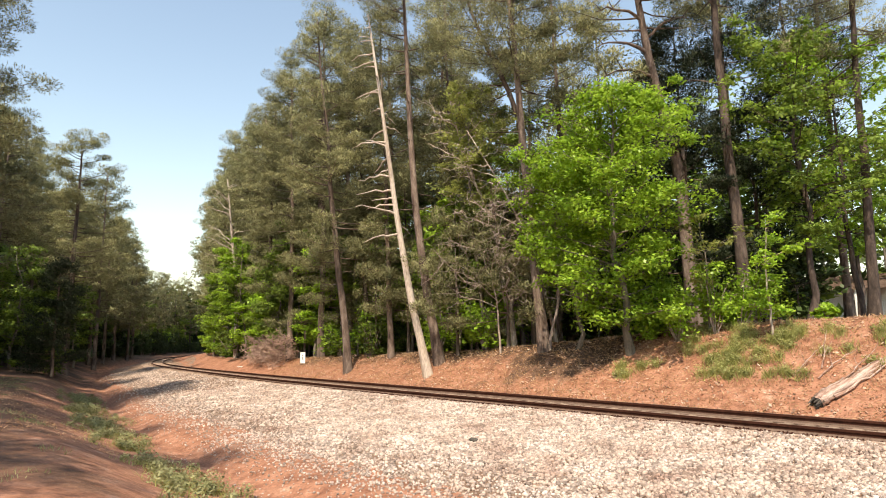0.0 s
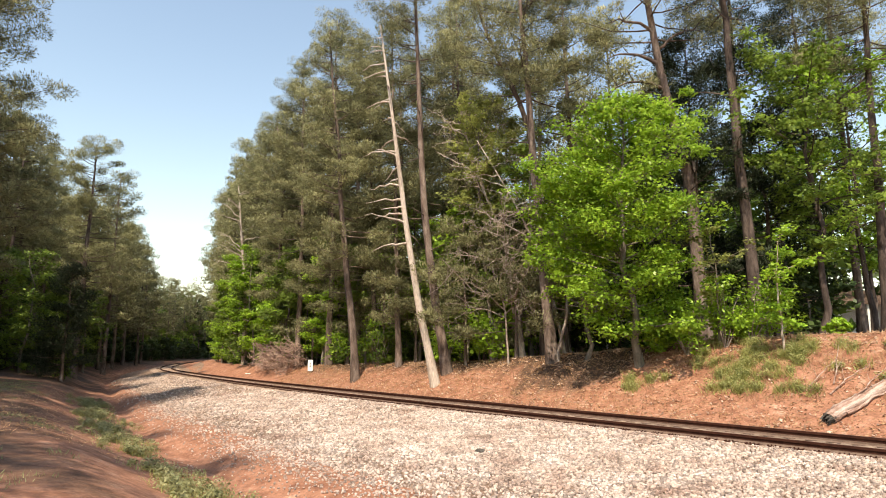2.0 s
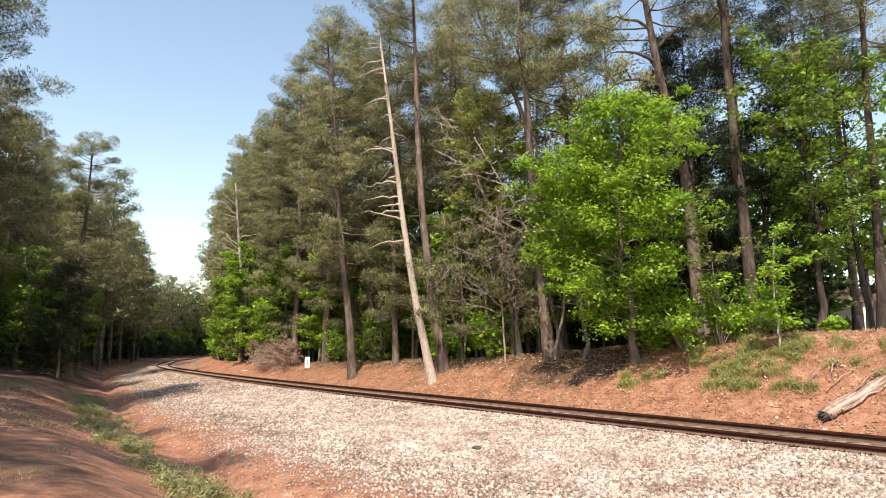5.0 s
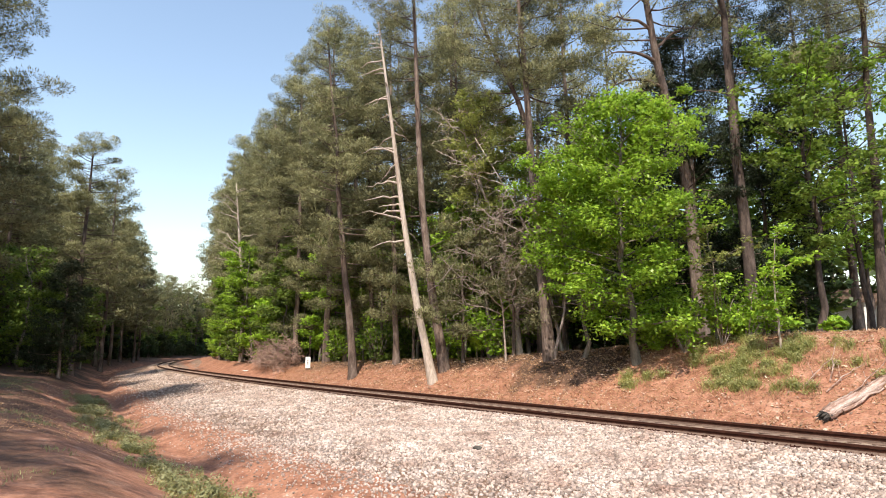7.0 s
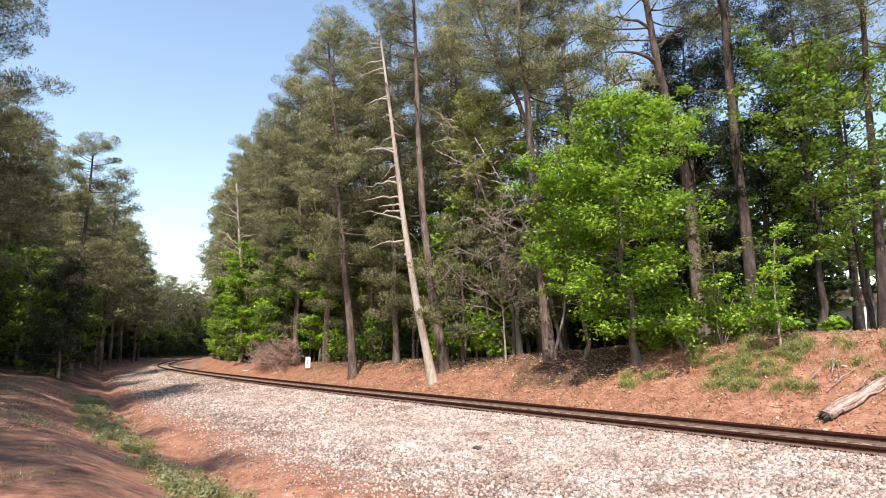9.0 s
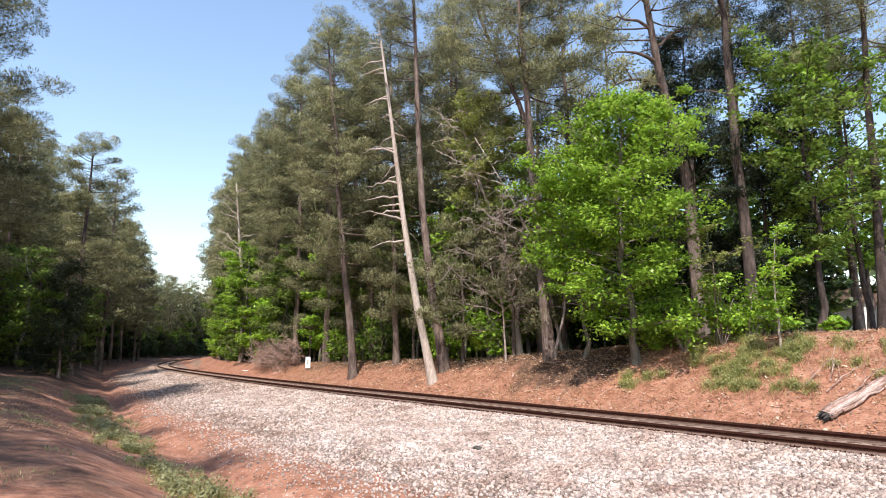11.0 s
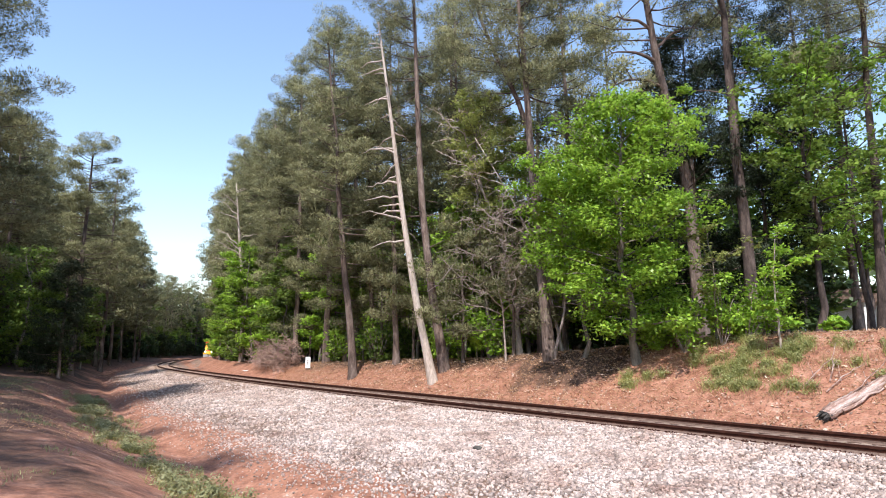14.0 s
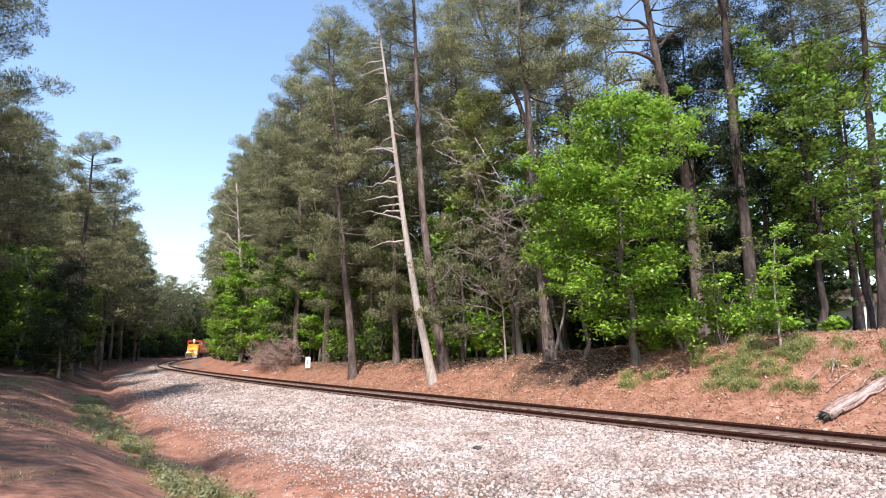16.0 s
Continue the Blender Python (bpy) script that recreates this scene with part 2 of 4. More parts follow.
def smooth(t):
    t = np.clip(t, 0, 1)
    return t * t * (3 - 2 * t)


def wave(x, y):
    return (np.sin(x * 0.31 + 1.3 * np.sin(y * 0.23)) * np.cos(y * 0.37 + 0.8) + 0.5 * np.sin(x * 0.83 + y * 0.61) + 0.35 * np.sin(1.9 * x - 1.3 * y) + 0.25 * np.sin(3.7 * x + 2.9 * y + np.sin(2.1 * y)))


def ballast_z(s, d):
    e = -d
    w = ditch(s)
    near = -0.21 - 0.16 * smooth((e - 1.75) / 1.0) - 0.60 * np.clip((e - 2.4) / (w - 3.6), 0, 1.4) - 0.5 * smooth((e - (w - 1.6)) / 1.6)
    far = -0.21 - 0.55 * np.clip((d - 1.75) / 1.3, 0, 2)
    return np.where(d < 0, near, far) + 0.045 * smooth((0.72 - np.abs(d)) / 0.1)


def ground_z(s, d, x, y):
    e, w, h = -d, ditch(s), bank(s)
    r = wave(x, y)
    near = np.where(e < w, ballast_z(s, d) + 0.42 * smooth((e - 0.93 * w) / (0.07 * w)) - 0.16 + 0.22 * smooth((e / w - 0.42) / 0.5), -1.0 + 1.12 * smooth((e - w - 0.3) / 3.6) + 0.45 * smooth((e - w - 2) / 6) + 0.02 * np.clip(e - w - 4, 0, 60))
    t = (d - 2.3) / (2.3 + 1.5 * h)
    far = -0.42 + (h + 0.42) * (0.65 * smooth(t) + 0.35 * np.clip(t, 0, 1)) + 0.02 * np.clip(d - 8, 0, 70)
    z = np.where(d < 0, near, far)
    calm = np.where(e > 0, 0.15, 1.0)
    return z + 0.07 * calm * r * np.clip((np.abs(d) - 2.5) / 3, 0, 1)


def land(x, y):
    s, d = to_track(x, y)
    return float(ground_z(s, d, np.asarray([x]), np.asarray([y]))[0])


# ---------------------------------------------------------------- ground
def make_ground():
    def axis(lo, hi, inner_lo, inner_hi, step):
        a = np.arange(inner_lo, inner_hi, step)
        left = inner_lo - np.cumsum(step * 1.22 ** np.arange(1, 60))
        right = inner_hi + np.cumsum(step * 1.22 ** np.arange(1, 60))
        return np.concatenate([left[left > lo][::-1], a, right[right < hi]])
    xs, ys = axis(-1500, 1500, -42, 24, 0.36), axis(-600, 2200, 3, 68, 0.36)
    X, Y = np.meshgrid(xs, ys)
    x, y = X.ravel(), Y.ravel()
    s, d = to_track(x, y)
    z = ground_z(s, d, x, y)
    far = np.clip((np.hypot(x, y) - 250) / 200, 0, 1)
    z = z * (1 - far) + far * 2.0
    nx, ny = len(xs), len(ys)
    i = (np.arange(ny - 1)[:, None] * nx + np.arange(nx - 1)).ravel()
    faces = np.stack([i, i + 1, i + nx + 1, i + nx], 1)
    rag = 1.0 * wave(x * 1.7, y * 1.7) + 0.6 * wave(y * 4.3, x * 3.9)
    e = -d - ditch(s)
    # litter reaches over the bank hollow and left slope to paint their shade
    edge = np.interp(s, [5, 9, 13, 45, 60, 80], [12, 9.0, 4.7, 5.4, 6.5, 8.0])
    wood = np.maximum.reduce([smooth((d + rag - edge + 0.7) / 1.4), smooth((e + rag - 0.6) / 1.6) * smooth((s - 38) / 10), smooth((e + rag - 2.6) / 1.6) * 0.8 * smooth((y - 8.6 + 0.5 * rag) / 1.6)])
    me = mesh_of("ground", np.stack([x, y, z], 1), faces, M_SOIL, True)
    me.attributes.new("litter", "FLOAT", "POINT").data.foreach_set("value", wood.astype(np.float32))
    tagged(new("ground", me), "red clay ground with pine straw and worn soil", "ground", kind="structure")


make_ground()


def make_ballast():
    ss = np.concatenate([np.arange(-40, 60, 0.4), np.arange(60, 260, 1.0)])
    rows = []
    for s in ss:
        w = float(ditch(s))
        ds = np.concatenate([np.linspace(-w + 0.2, -2.1, 22), np.array([-1.6, -1.2, -0.7, -0.58, 0.0, 0.58, 0.7, 1.2, 1.8, 2.4, 3.0])])
        wide = float(smooth((s - 72) / 18))
        ds[-2:] += np.array([0.9, 2.0]) * wide
        x, y, _, a = on_track(s)
        px, py = x + ds * math.cos(a), y - ds * math.sin(a)
        z = ballast_z(np.full_like(ds, s), ds) + 0.014 * wave(px * 2.3, py * 2.3)
        if wide > 0:
            z[-3:] = np.maximum(z[-3:], ground_z(np.full(3, s), ds[-3:], px[-3:], py[-3:]) + 0.03 * wide)
        rows.append(np.stack([px, py, z], 1))
    V = np.concatenate(rows)
    n = 33
    i = (np.arange(len(ss) - 1)[:, None] * n + np.arange(n - 1)).ravel()
    me = mesh_of("ballast", V, np.stack([i, i + 1, i + n + 1, i + n], 1), [M_BALLAST, M_FOUL], True, [1 if 21 <= k < 30 else 0 for _ in range(len(ss) - 1) for k in range(n - 1)])
    tagged(new("ballast", me), "pale granite ballast bed sloping from the track", "ballast", kind="structure")


make_ballast()


# ---------------------------------------------------------------- trees
def rng_of(seed):
    return np.random.RandomState(seed)


def tufts(r, centres, sizes, per, length, width):
    """Needle tufts: thin triangles that radiate in puffs, one puff round each centre, with air between the puffs; each puff is shaded as one round mass."""
    P = np.repeat(centres, per, 0)
    S = np.repeat(sizes, per)[:, None]
    n = len(P)
    u = r.normal(size=(n, 3))
    u /= np.linalg.norm(u, axis=1)[:, None]
    p = P + u * S * (0.3 + 0.7 * r.rand(n, 1) ** 0.6) * np.array([1.15, 1.15, 0.62])
    v = u + r.normal(size=(n, 3)) * 0.35 + np.array([0, 0, 0.38])
    v /= np.linalg.norm(v, axis=1)[:, None]
    side = np.cross(v, r.normal(size=(n, 3)))
    side /= np.linalg.norm(side, axis=1)[:, None] + 1e-9
    L = length * (0.6 + 0.6 * r.rand(n, 1))
    W = width * (0.7 + 0.6 * r.rand(n, 1))
    soft = u + r.normal(size=(n, 3)) * 0.32 + np.array([0, 0, 0.25])
    soft /= np.linalg.norm(soft, axis=1)[:, None]
    return np.stack([p - side * W * 0.5, p + side * W * 0.5, p + v * L], 1).reshape(-1, 3), soft


def leaves(r, centres, sizes, per, size, flat=0.68):
    """Four-cornered leaves scattered round each centre, facing mostly up and outwards."""
    C = np.repeat(centres, per, 0)
    S = np.repeat(sizes, per)[:, None]
    n = len(C)
    u = r.normal(size=(n, 3))
    u /= np.linalg.norm(u, axis=1)[:, None]
    p = C + u * (r.rand(n, 1) ** 0.5) * S * np.array([1.25, 1.25, flat])
    nor = r.normal(size=(n, 3)) * 0.55 + u * 0.35 + np.array([0, 0, 1.0])
    nor /= np.linalg.norm(nor, axis=1)[:, None]
    a = np.cross(nor, r.normal(size=(n, 3)))
    a /= np.linalg.norm(a, axis=1)[:, None] + 1e-9
    b = np.cross(nor, a)
    L = size * (0.6 + 0.8 * r.rand(n, 1))
    soft = nor * 0.55 + u * 0.6
    soft /= np.linalg.norm(soft, axis=1)[:, None]
    return np.stack([p - a * L * 0.6, p - b * L * 0.36 + a * 0.06 * L - nor * 0.1 * L, p + a * L * 0.62, p + b * L * 0.36 + a * 0.06 * L - nor * 0.1 * L], 1).reshape(-1, 3), soft


def bent(r, a, b, n, sag=0.0, jitter=0.06):
    t = np.linspace(0, 1, n)[:, None]
    a, b = np.asarray(a, float), np.asarray(b, float)
    p = a + (b - a) * t
    ln = np.linalg.norm(b - a)
    p[:, 2] -= (4 * sag * t * (1 - t))[:, 0]
    p[1:-1] += r.normal(size=(n - 2, 3)) * jitter * ln / n
    return p


def thing(name, at, label, category, group=""):
    e = new(name)
    e.location = at
    e.empty_display_size = 0.3
    return tagged(e, label, category, group)


def make_pine(seed, h, rad, crown, spread, lean=(0, 0), dens=1.0, low=4, label="tall loblolly pine with rough brown bark", lopsided=None, at=(0, 0, 0), curve=None, coarse=1.0, round_top=2.6, needle=None, bark=None, arms=()):
    """A pine: crown is the part of the height that carries needles; low dead branch stubs below it. curve: places of the stem's middle, from its foot."""
    r, needle = rng_of(seed), needle or M_NEEDLE
    tree = thing("pine_tree", at, label, "tree", "pines along the track")
    t = np.linspace(0, 1, 16)
    if curve is None:
        wob = np.cumsum(r.normal(size=(16, 2)) * 0.045 * h / 24, axis=0)
        sp = np.stack([lean[0] * t + wob[:, 0], lean[1] * t + wob[:, 1], h * t - 0.4 * (t == 0)], 1)
    else:
        c = np.asarray(curve, float)
        sp = np.stack([np.interp(t * h, c[:, 2], c[:, 0]), np.interp(t * h, c[:, 2], c[:, 1]), h * t - 0.4 * (t == 0)], 1)
    rr = rad * (1 - 0.86 * t ** 1.15) * (1 + 0.45 * np.exp(-t * 40))
    V, Fc = tubes([(sp, rr)], 11)
    child("trunk", mesh_of("trunk", V, Fc, bark or M_BARK, True), tree)
    runs, cs, sz = [], [], []
    nb = int(36 * dens * (h * crown / 12) + 6)
    for i in range(nb):
        q = 1 - crown + crown * (i + r.rand()) / nb
        p = np.array([np.interp(q, t, sp[:, k]) for k in range(3)])
        az = r.rand() * 2 * math.pi if lopsided is None or r.rand() < 0.35 else lopsided + r.normal() * 0.8
        k = (q - (1 - crown)) / crown
        ln = spread * (0.55 + 0.55 * math.sin(math.pi * min(1, 0.25 + 0.6 * k))) * (1 - 0.62 * k ** round_top) * (0.6 + 0.65 * r.rand())
        tip = p + np.array([math.cos(az) * ln, math.sin(az) * ln, ln * (0.0 + 0.55 * k + 0.15 * r.normal())])
        run = bent(r, p, tip, 6, 0.06 * ln)
        runs.append((run[[0, 2, 5]] if coarse > 1 else run[[0, 1, 3, 5]], np.linspace(rad * 0.2 * (1 - 0.5 * q) + 0.015, 0.012, 3 if coarse > 1 else 4)))
        m = max(2, int(round((0.95 * ln + 0.9) * (0.5 + 0.5 * dens))))
        for j in range(m):
            w = 0.45 + 0.6 * (j + 0.5 + 0.5 * r.rand()) / m
            c = np.array([np.interp(w, np.linspace(0, 1, 6), run[:, a]) for a in range(3)])
            c += r.normal(size=3) * np.array([0.5, 0.5, 0.2]) * (0.25 + 0.14 * ln)
            cs.append(c)
            sz.append((0.40 + 0.42 * r.rand()) * (0.85 + 0.15 * coarse))
    for i in range(low):
        q = 0.2 + (1 - crown - 0.12) * r.rand()
        p = np.array([np.interp(q, t, sp[:, k]) for k in range(3)])
        az, ln = r.rand() * 6.28, 0.5 + 1.6 * r.rand()
        runs.append((bent(r, p, p + np.array([math.cos(az) * ln, math.sin(az) * ln, -0.1 + 0.4 * r.rand()]), 4), [0.045, 0.035, 0.025, 0.012]))
    for up, reach, rise, thick in arms:
        p = np.array([np.interp(up / h, t, sp[:, k]) for k in range(3)])
        run = bent(r, p, p + np.array([reach, -0.4, rise]), 8, -0.16 * abs(reach), 0.12)
        V, Fc = tubes([(run, np.linspace(thick, 0.02, 8))], 7)
        child("limb", mesh_of("limb", V, Fc, bark or M_BARK, True), tree)
        for w in (4, 6):
            f = run[w] + np.array([0.55 * reach / 2.6, -0.3, 0.3 + 0.5 * r.rand()])
            runs.append((bent(r, run[w], f, 4), [0.03, 0.024, 0.018, 0.01]))
            cs.append(f)
            sz.append(0.35)
    V, Fc = tubes(runs, 3 if coarse > 1 else 4)
    child("branchwork", mesh_of("branchwork", V, Fc, M_BARK, True), tree)["kind"] = "stuff"
    nd = tufts(r, np.array(cs), np.array(sz), 230 if coarse == 1 else 60, 0.18 if coarse == 1 else 0.28, 0.045 if coarse == 1 else 0.12)
    child("crown", fast_mesh("crown", nd, 3, needle), tree, "olive-green clumps of needles")
    return tree


def make_broadleaf(seed, h, rad, spread, base=0.15, lean=(0, 0), mat=None, bark=None, leaf=0.15, clumps=150, per=45, clump=0.5, label="broadleaf tree in fresh spring leaf", shape=0.55, name="broadleaf_tree", at=(0, 0, 0), category="tree", group="broadleaf trees in the wood"):
    r = rng_of(seed)
    tree = thing(name, at, label, category, group)
    t = np.linspace(0, 1, 12)
    wob = np.cumsum(r.normal(size=(12, 2)) * 0.012 * h, axis=0)
    sp = np.stack([lean[0] * t + wob[:, 0], lean[1] * t + wob[:, 1], h * 0.93 * t - 0.3 * (t == 0)], 1)
    V, Fc = tubes([(sp, rad * (1 - 0.9 * t) * (1 + 0.4 * np.exp(-t * 30)) + 0.008)], 9)
    child("trunk", mesh_of("trunk", V, Fc, bark or M_GREYBARK, True), tree)
    runs, cs, sz = [], [], []
    nl = max(8, int(clumps / 6))
    for i in range(nl):
        q = base + (0.97 - base) * ((i + r.rand()) / nl)
        p = np.array([np.interp(q, t, sp[:, k]) for k in range(3)])
        az = i * 2.4 + r.normal() * 0.5
        k = (q - base) / (1 - base)
        ln = spread * (max(0.08, 1 - (abs(k - shape) / max(shape, 1 - shape)) ** 1.7)) ** 0.6 * (0.6 + 0.55 * r.rand())
        tip = p + np.array([math.cos(az) * ln, math.sin(az) * ln, ln * (0.15 + 0.45 * k) + 0.1 * r.normal()])
        run = bent(r, p, tip, 6, -0.04 * ln, 0.1)
        runs.append((run[[0, 1, 3, 5]], np.linspace(rad * 0.34 * (1 - 0.7 * q) + 0.01, 0.006, 4)))
        m = max(2, int(round(clumps / nl * (0.5 + ln / spread))))
        for j in range(m):
            w = 0.3 + 0.72 * (j + r.rand()) / m
            c = np.array([np.interp(w, np.linspace(0, 1, 6), run[:, a]) for a in range(3)])
            c += r.normal(size=3) * np.array([0.5, 0.5, 0.28]) * (0.2 + 0.16 * ln)
            cs.append(c)
            sz.append(clump * (0.55 + 0.75 * r.rand()))
            if r.rand() < (0.4 if leaf < 0.3 else 0.0):
                e = np.array([np.interp(w * 0.8, np.linspace(0, 1, 6), run[:, a]) for a in range(3)])
                runs.append((bent(r, e, c, 3), [0.014, 0.01, 0.005]))
    V, Fc = tubes(runs, 4 if leaf < 0.3 else 3)
    child("branchwork", mesh_of("branchwork", V, Fc, bark or M_GREYBARK, True), tree)["kind"] = "stuff"
    child("crown", fast_mesh("crown", leaves(r, np.array(cs), np.array(sz), per, leaf), 4, mat or M_LEAF2), tree)
    return tree


def make_shrub(seed, h, spread, mat, leaf=0.1, n=40, per=40, at=(0, 0, 0), label="leafy green understory shrub", group="shrubs under the trees"):
    r = rng_of(seed)
    tree = thing("shrub", at, label, "shrub", group)
    runs, cs, sz = [], [], []
    for i in range(9):
        az, ln = r.rand() * 6.28, spread * (0.3 + 0.7 * r.rand())
        run = bent(r, (0, 0, -0.15), (math.cos(az) * ln, math.sin(az) * ln, h * (0.55 + 0.45 * r.rand())), 6, -0.1 * h, 0.12)
        runs.append((run, np.linspace(0.03, 0.006, 6)))
        for j in range(max(2, n // 9)):
            w = 0.2 + 0.8 * r.rand()
            cs.append(np.array([np.interp(w, np.linspace(0, 1, 6), run[:, a]) for a in range(3)]) + r.normal(size=3) * 0.16 * h * np.array([1, 1, 0.6]))
            sz.append(0.22 * h * (0.4 + 0.6 * r.rand()))
    V, Fc = tubes(runs, 5)
    child("brushwood", mesh_of("brushwood", V, Fc, M_TWIG, True), tree)["kind"] = "stuff"
    cs = np.array(cs)
    cs[:, 2] = np.maximum(cs[:, 2], 0.12)
    child("foliage", fast_mesh("foliage", leaves(r, cs, np.array(sz), per, leaf), 4, mat), tree)
    return tree


def stand(tree, x, y, turn=0.0, scale=1.0, copy=True, sx=1.0):
    m = Matrix.Translation((x, y, land(x, y) - 0.05)) @ pose(0, 0, 0, 0, 0, turn) @ Matrix.Diagonal((scale * sx, scale * sx, scale, 1))
    if copy:
        return copy_thing(tree, m)
    tree.matrix_basis = m
    return tree


def make_bare(seed, h, rad, spread, base, at, label, mat, lean=(0, 0), curve=None, limbs=14, twigs=5, name="bare_tree", droop=0.0, down=False, category="tree", toward=None):
    """A leafless tree: stem, limbs and twigs of their own thickness."""
    r = rng_of(seed)
    tree = thing(name, at, label, category)
    t = np.linspace(0, 1, 12)
    if curve is None:
        wob = np.cumsum(r.normal(size=(12, 2)) * 0.012 * h, axis=0)
        sp = np.stack([lean[0] * t + wob[:, 0], lean[1] * t + wob[:, 1], h * t - 0.3 * (t == 0)], 1)
    else:
        c = np.asarray(curve, float)
        sp = np.stack([np.interp(t * h, c[:, 2], c[:, 0]), np.interp(t * h, c[:, 2], c[:, 1]), h * t - 0.3 * (t == 0)], 1)
    V, Fc = tubes([(sp, rad * (1 - 0.82 * t) * (1 + 0.35 * np.exp(-t * 40)))], 10)
    child("trunk", mesh_of("trunk", V, Fc, mat, True), tree)
    fine = []
    for i in range(limbs):
        q = base + (0.98 - base) * (i + r.rand() * 0.8) / limbs
        p = np.array([np.interp(q, t, sp[:, k]) for k in range(3)])
        az = r.rand() * 6.283 if toward is None or r.rand() < 0.25 else toward + r.normal() * 0.5
        ln = spread * (0.5 + 0.6 * r.rand()) * (1 - 0.55 * (q - base) / (1 - base))
        up = (-0.12 if down else 0.45) + 0.2 * r.normal()
        run = bent(r, p, p + np.array([math.cos(az) * ln, math.sin(az) * ln, ln * up]), 7, -droop * ln, 0.16)
        lr = rad * 0.30 * (1 - 0.5 * q) + 0.014
        V, Fc = tubes([(run, np.linspace(lr, 0.012, 7))], 6)
        child("limb", mesh_of("limb", V, Fc, mat, True), tree)
        for j in range(twigs):
            w = 0.3 + 0.7 * r.rand()
            e = np.array([np.interp(w, np.linspace(0, 1, 7), run[:, a]) for a in range(3)])
            dvec = r.normal(size=3) * np.array([1, 1, 0.7]) + np.array([math.cos(az), math.sin(az), 0.1]) * 0.8
            tl = ln * (0.18 + 0.3 * r.rand())
            f = e + dvec / np.linalg.norm(dvec) * tl
            tw = bent(r, e, f, 5, 0.05 * tl, 0.25)
            fine.append((tw, np.linspace(0.02, 0.008, 5)))
            for _ in range(2):
                g = tw[2 + int(r.rand() * 3)]
                fine.append((bent(r, g, g + r.normal(size=3) * tl * 0.35, 4, 0, 0.2), [0.011, 0.009, 0.008, 0.006]))
    if fine:
        V, Fc = tubes(fine, 4)
        child("twiggery", mesh_of("twiggery", V, Fc, mat, True), tree)["kind"] = "stuff"
    return tree


def on_land(x, y, sink=0.05):
    return (x, y, land(x, y) - sink)


def hero_trees():
    # the pine that stands alone by the track, and the pair with the bleached snag
    make_pine(101, 26.0, 0.27, 0.70, 3.0, (-2.7, 0.3), 1.0, 8, "tall pine leaning over the track bank", at=on_land(-6.2, 42.1))
    snag = make_bare(102, 21.8, 0.25, 2.7, 0.36, on_land(-0.5, 34.9), "bleached dead pine snag with broken limb stubs", M_DEADWOOD, curve=[(0, 0, 0), (-0.88, 0, 3.7), (-1.77, 0, 9.0), (-2.33, 0, 13.4), (-2.97, 0, 18.1), (-3.5, 0, 21.8)], limbs=24, twigs=0, name="dead_pine", droop=0.07, down=True, toward=math.pi)
    make_pine(103, 28.5, 0.28, 0.42, 2.6, curve=[(0, 0, 0), (-0.66, 0, 3.5), (-1.37, 0, 9.2), (-1.63, 0, 13.5), (-2.05, 0, 24), (-2.1, 0, 28.5)], dens=0.8, low=14, label="tall slim pine standing beside the dead snag", at=on_land(0.15, 36.0))
    make_pine(104, 30.5, 0.27, 0.76, 3.3, (-0.2, 0), 1.1, 10, "tall dense pine with a rounded crown", at=on_land(-9.5, 50.6), round_top=4.0)
    make_pine(116, 28.5, 0.25, 0.78, 2.9, (-0.2, 0), 1.1, 6, at=on_land(-12.9, 54.4), round_top=3.2)
    make_pine(117, 26.5, 0.24, 0.78, 2.6, (0, 0), 1.1, 6, at=on_land(-16.6, 60.4))
    make_pine(118, 28.5, 0.24, 0.78, 2.6, (0, 0), 1.1, 6, at=on_land(-21.7, 72.0), round_top=3.2)
    make_pine(119, 30.0, 0.25, 0.80, 2.7, (0, 0), 1.1, 6, at=on_land(-27.2, 80.0), round_top=3.2)
    make_pine(120, 29.5, 0.25, 0.82, 2.1, (0, 0), 1.1, 6, at=on_land(-31.4, 88.0), round_top=3.2)
    make_pine(105, 24, 0.19, 0.66, 2.7, (-0.9, 0), at=on_land(-5.1, 45.5))
    make_pine(106, 25, 0.20, 0.6, 2.8, (-0.8, 0.2), low=10, at=on_land(-3.2, 41.2))
    make_pine(107, 25, 0.29, 0.45, 3.3, (-1.3, 0), 1.1, 10, at=on_land(5.4, 31.2))
    make_pine(108, 25, 0.27, 0.4, 3.4, curve=[(0, 0, 0), (-0.3, 0, 10), (-0.7, 0, 14), (-2.4, 0, 17.8), (-3.6, 0, 21), (-4.2, 0, 25)], low=8, label="pine with a strongly bent upper trunk", at=on_land(5.6, 34.5))
    make_pine(109, 27, 0.34, 0.42, 4.2, curve=[(0, 0, 0), (-0.15, 0, 8), (-0.8, 0, 11.3), (-1.35, 0, 14.5), (-1.75, 0, 18.1), (-2.3, 0, 27)], low=5, label="thick old pine with heavy spreading limbs", at=on_land(12.6, 30.0), dens=0.85, arms=((13.2, -2.9, -0.2, 0.10), (14.6, -2.8, 0.1, 0.11), (16.4, -2.6, 0.3, 0.10), (15.4, 2.2, 0.9, 0.08), (12.4, -1.3, 0.5, 0.07)))
    make_pine(110, 27, 0.30, 0.38, 3.6, (-0.6, 0), low=9, label="straight pine on the bank, its shade put into the bark colour", at=on_land(14.6, 29.0), dens=0.8, bark=M_SHADEBARK)
    make_pine(111, 24, 0.24, 0.5, 3.4, (1.2, 0), low=4, at=on_land(20.4, 28.4), bark=M_SHADEBARK)
    make_pine(112, 25, 0.22, 0.5, 2.8, (0.2, 0), low=4, at=on_land(22.2, 33.0))
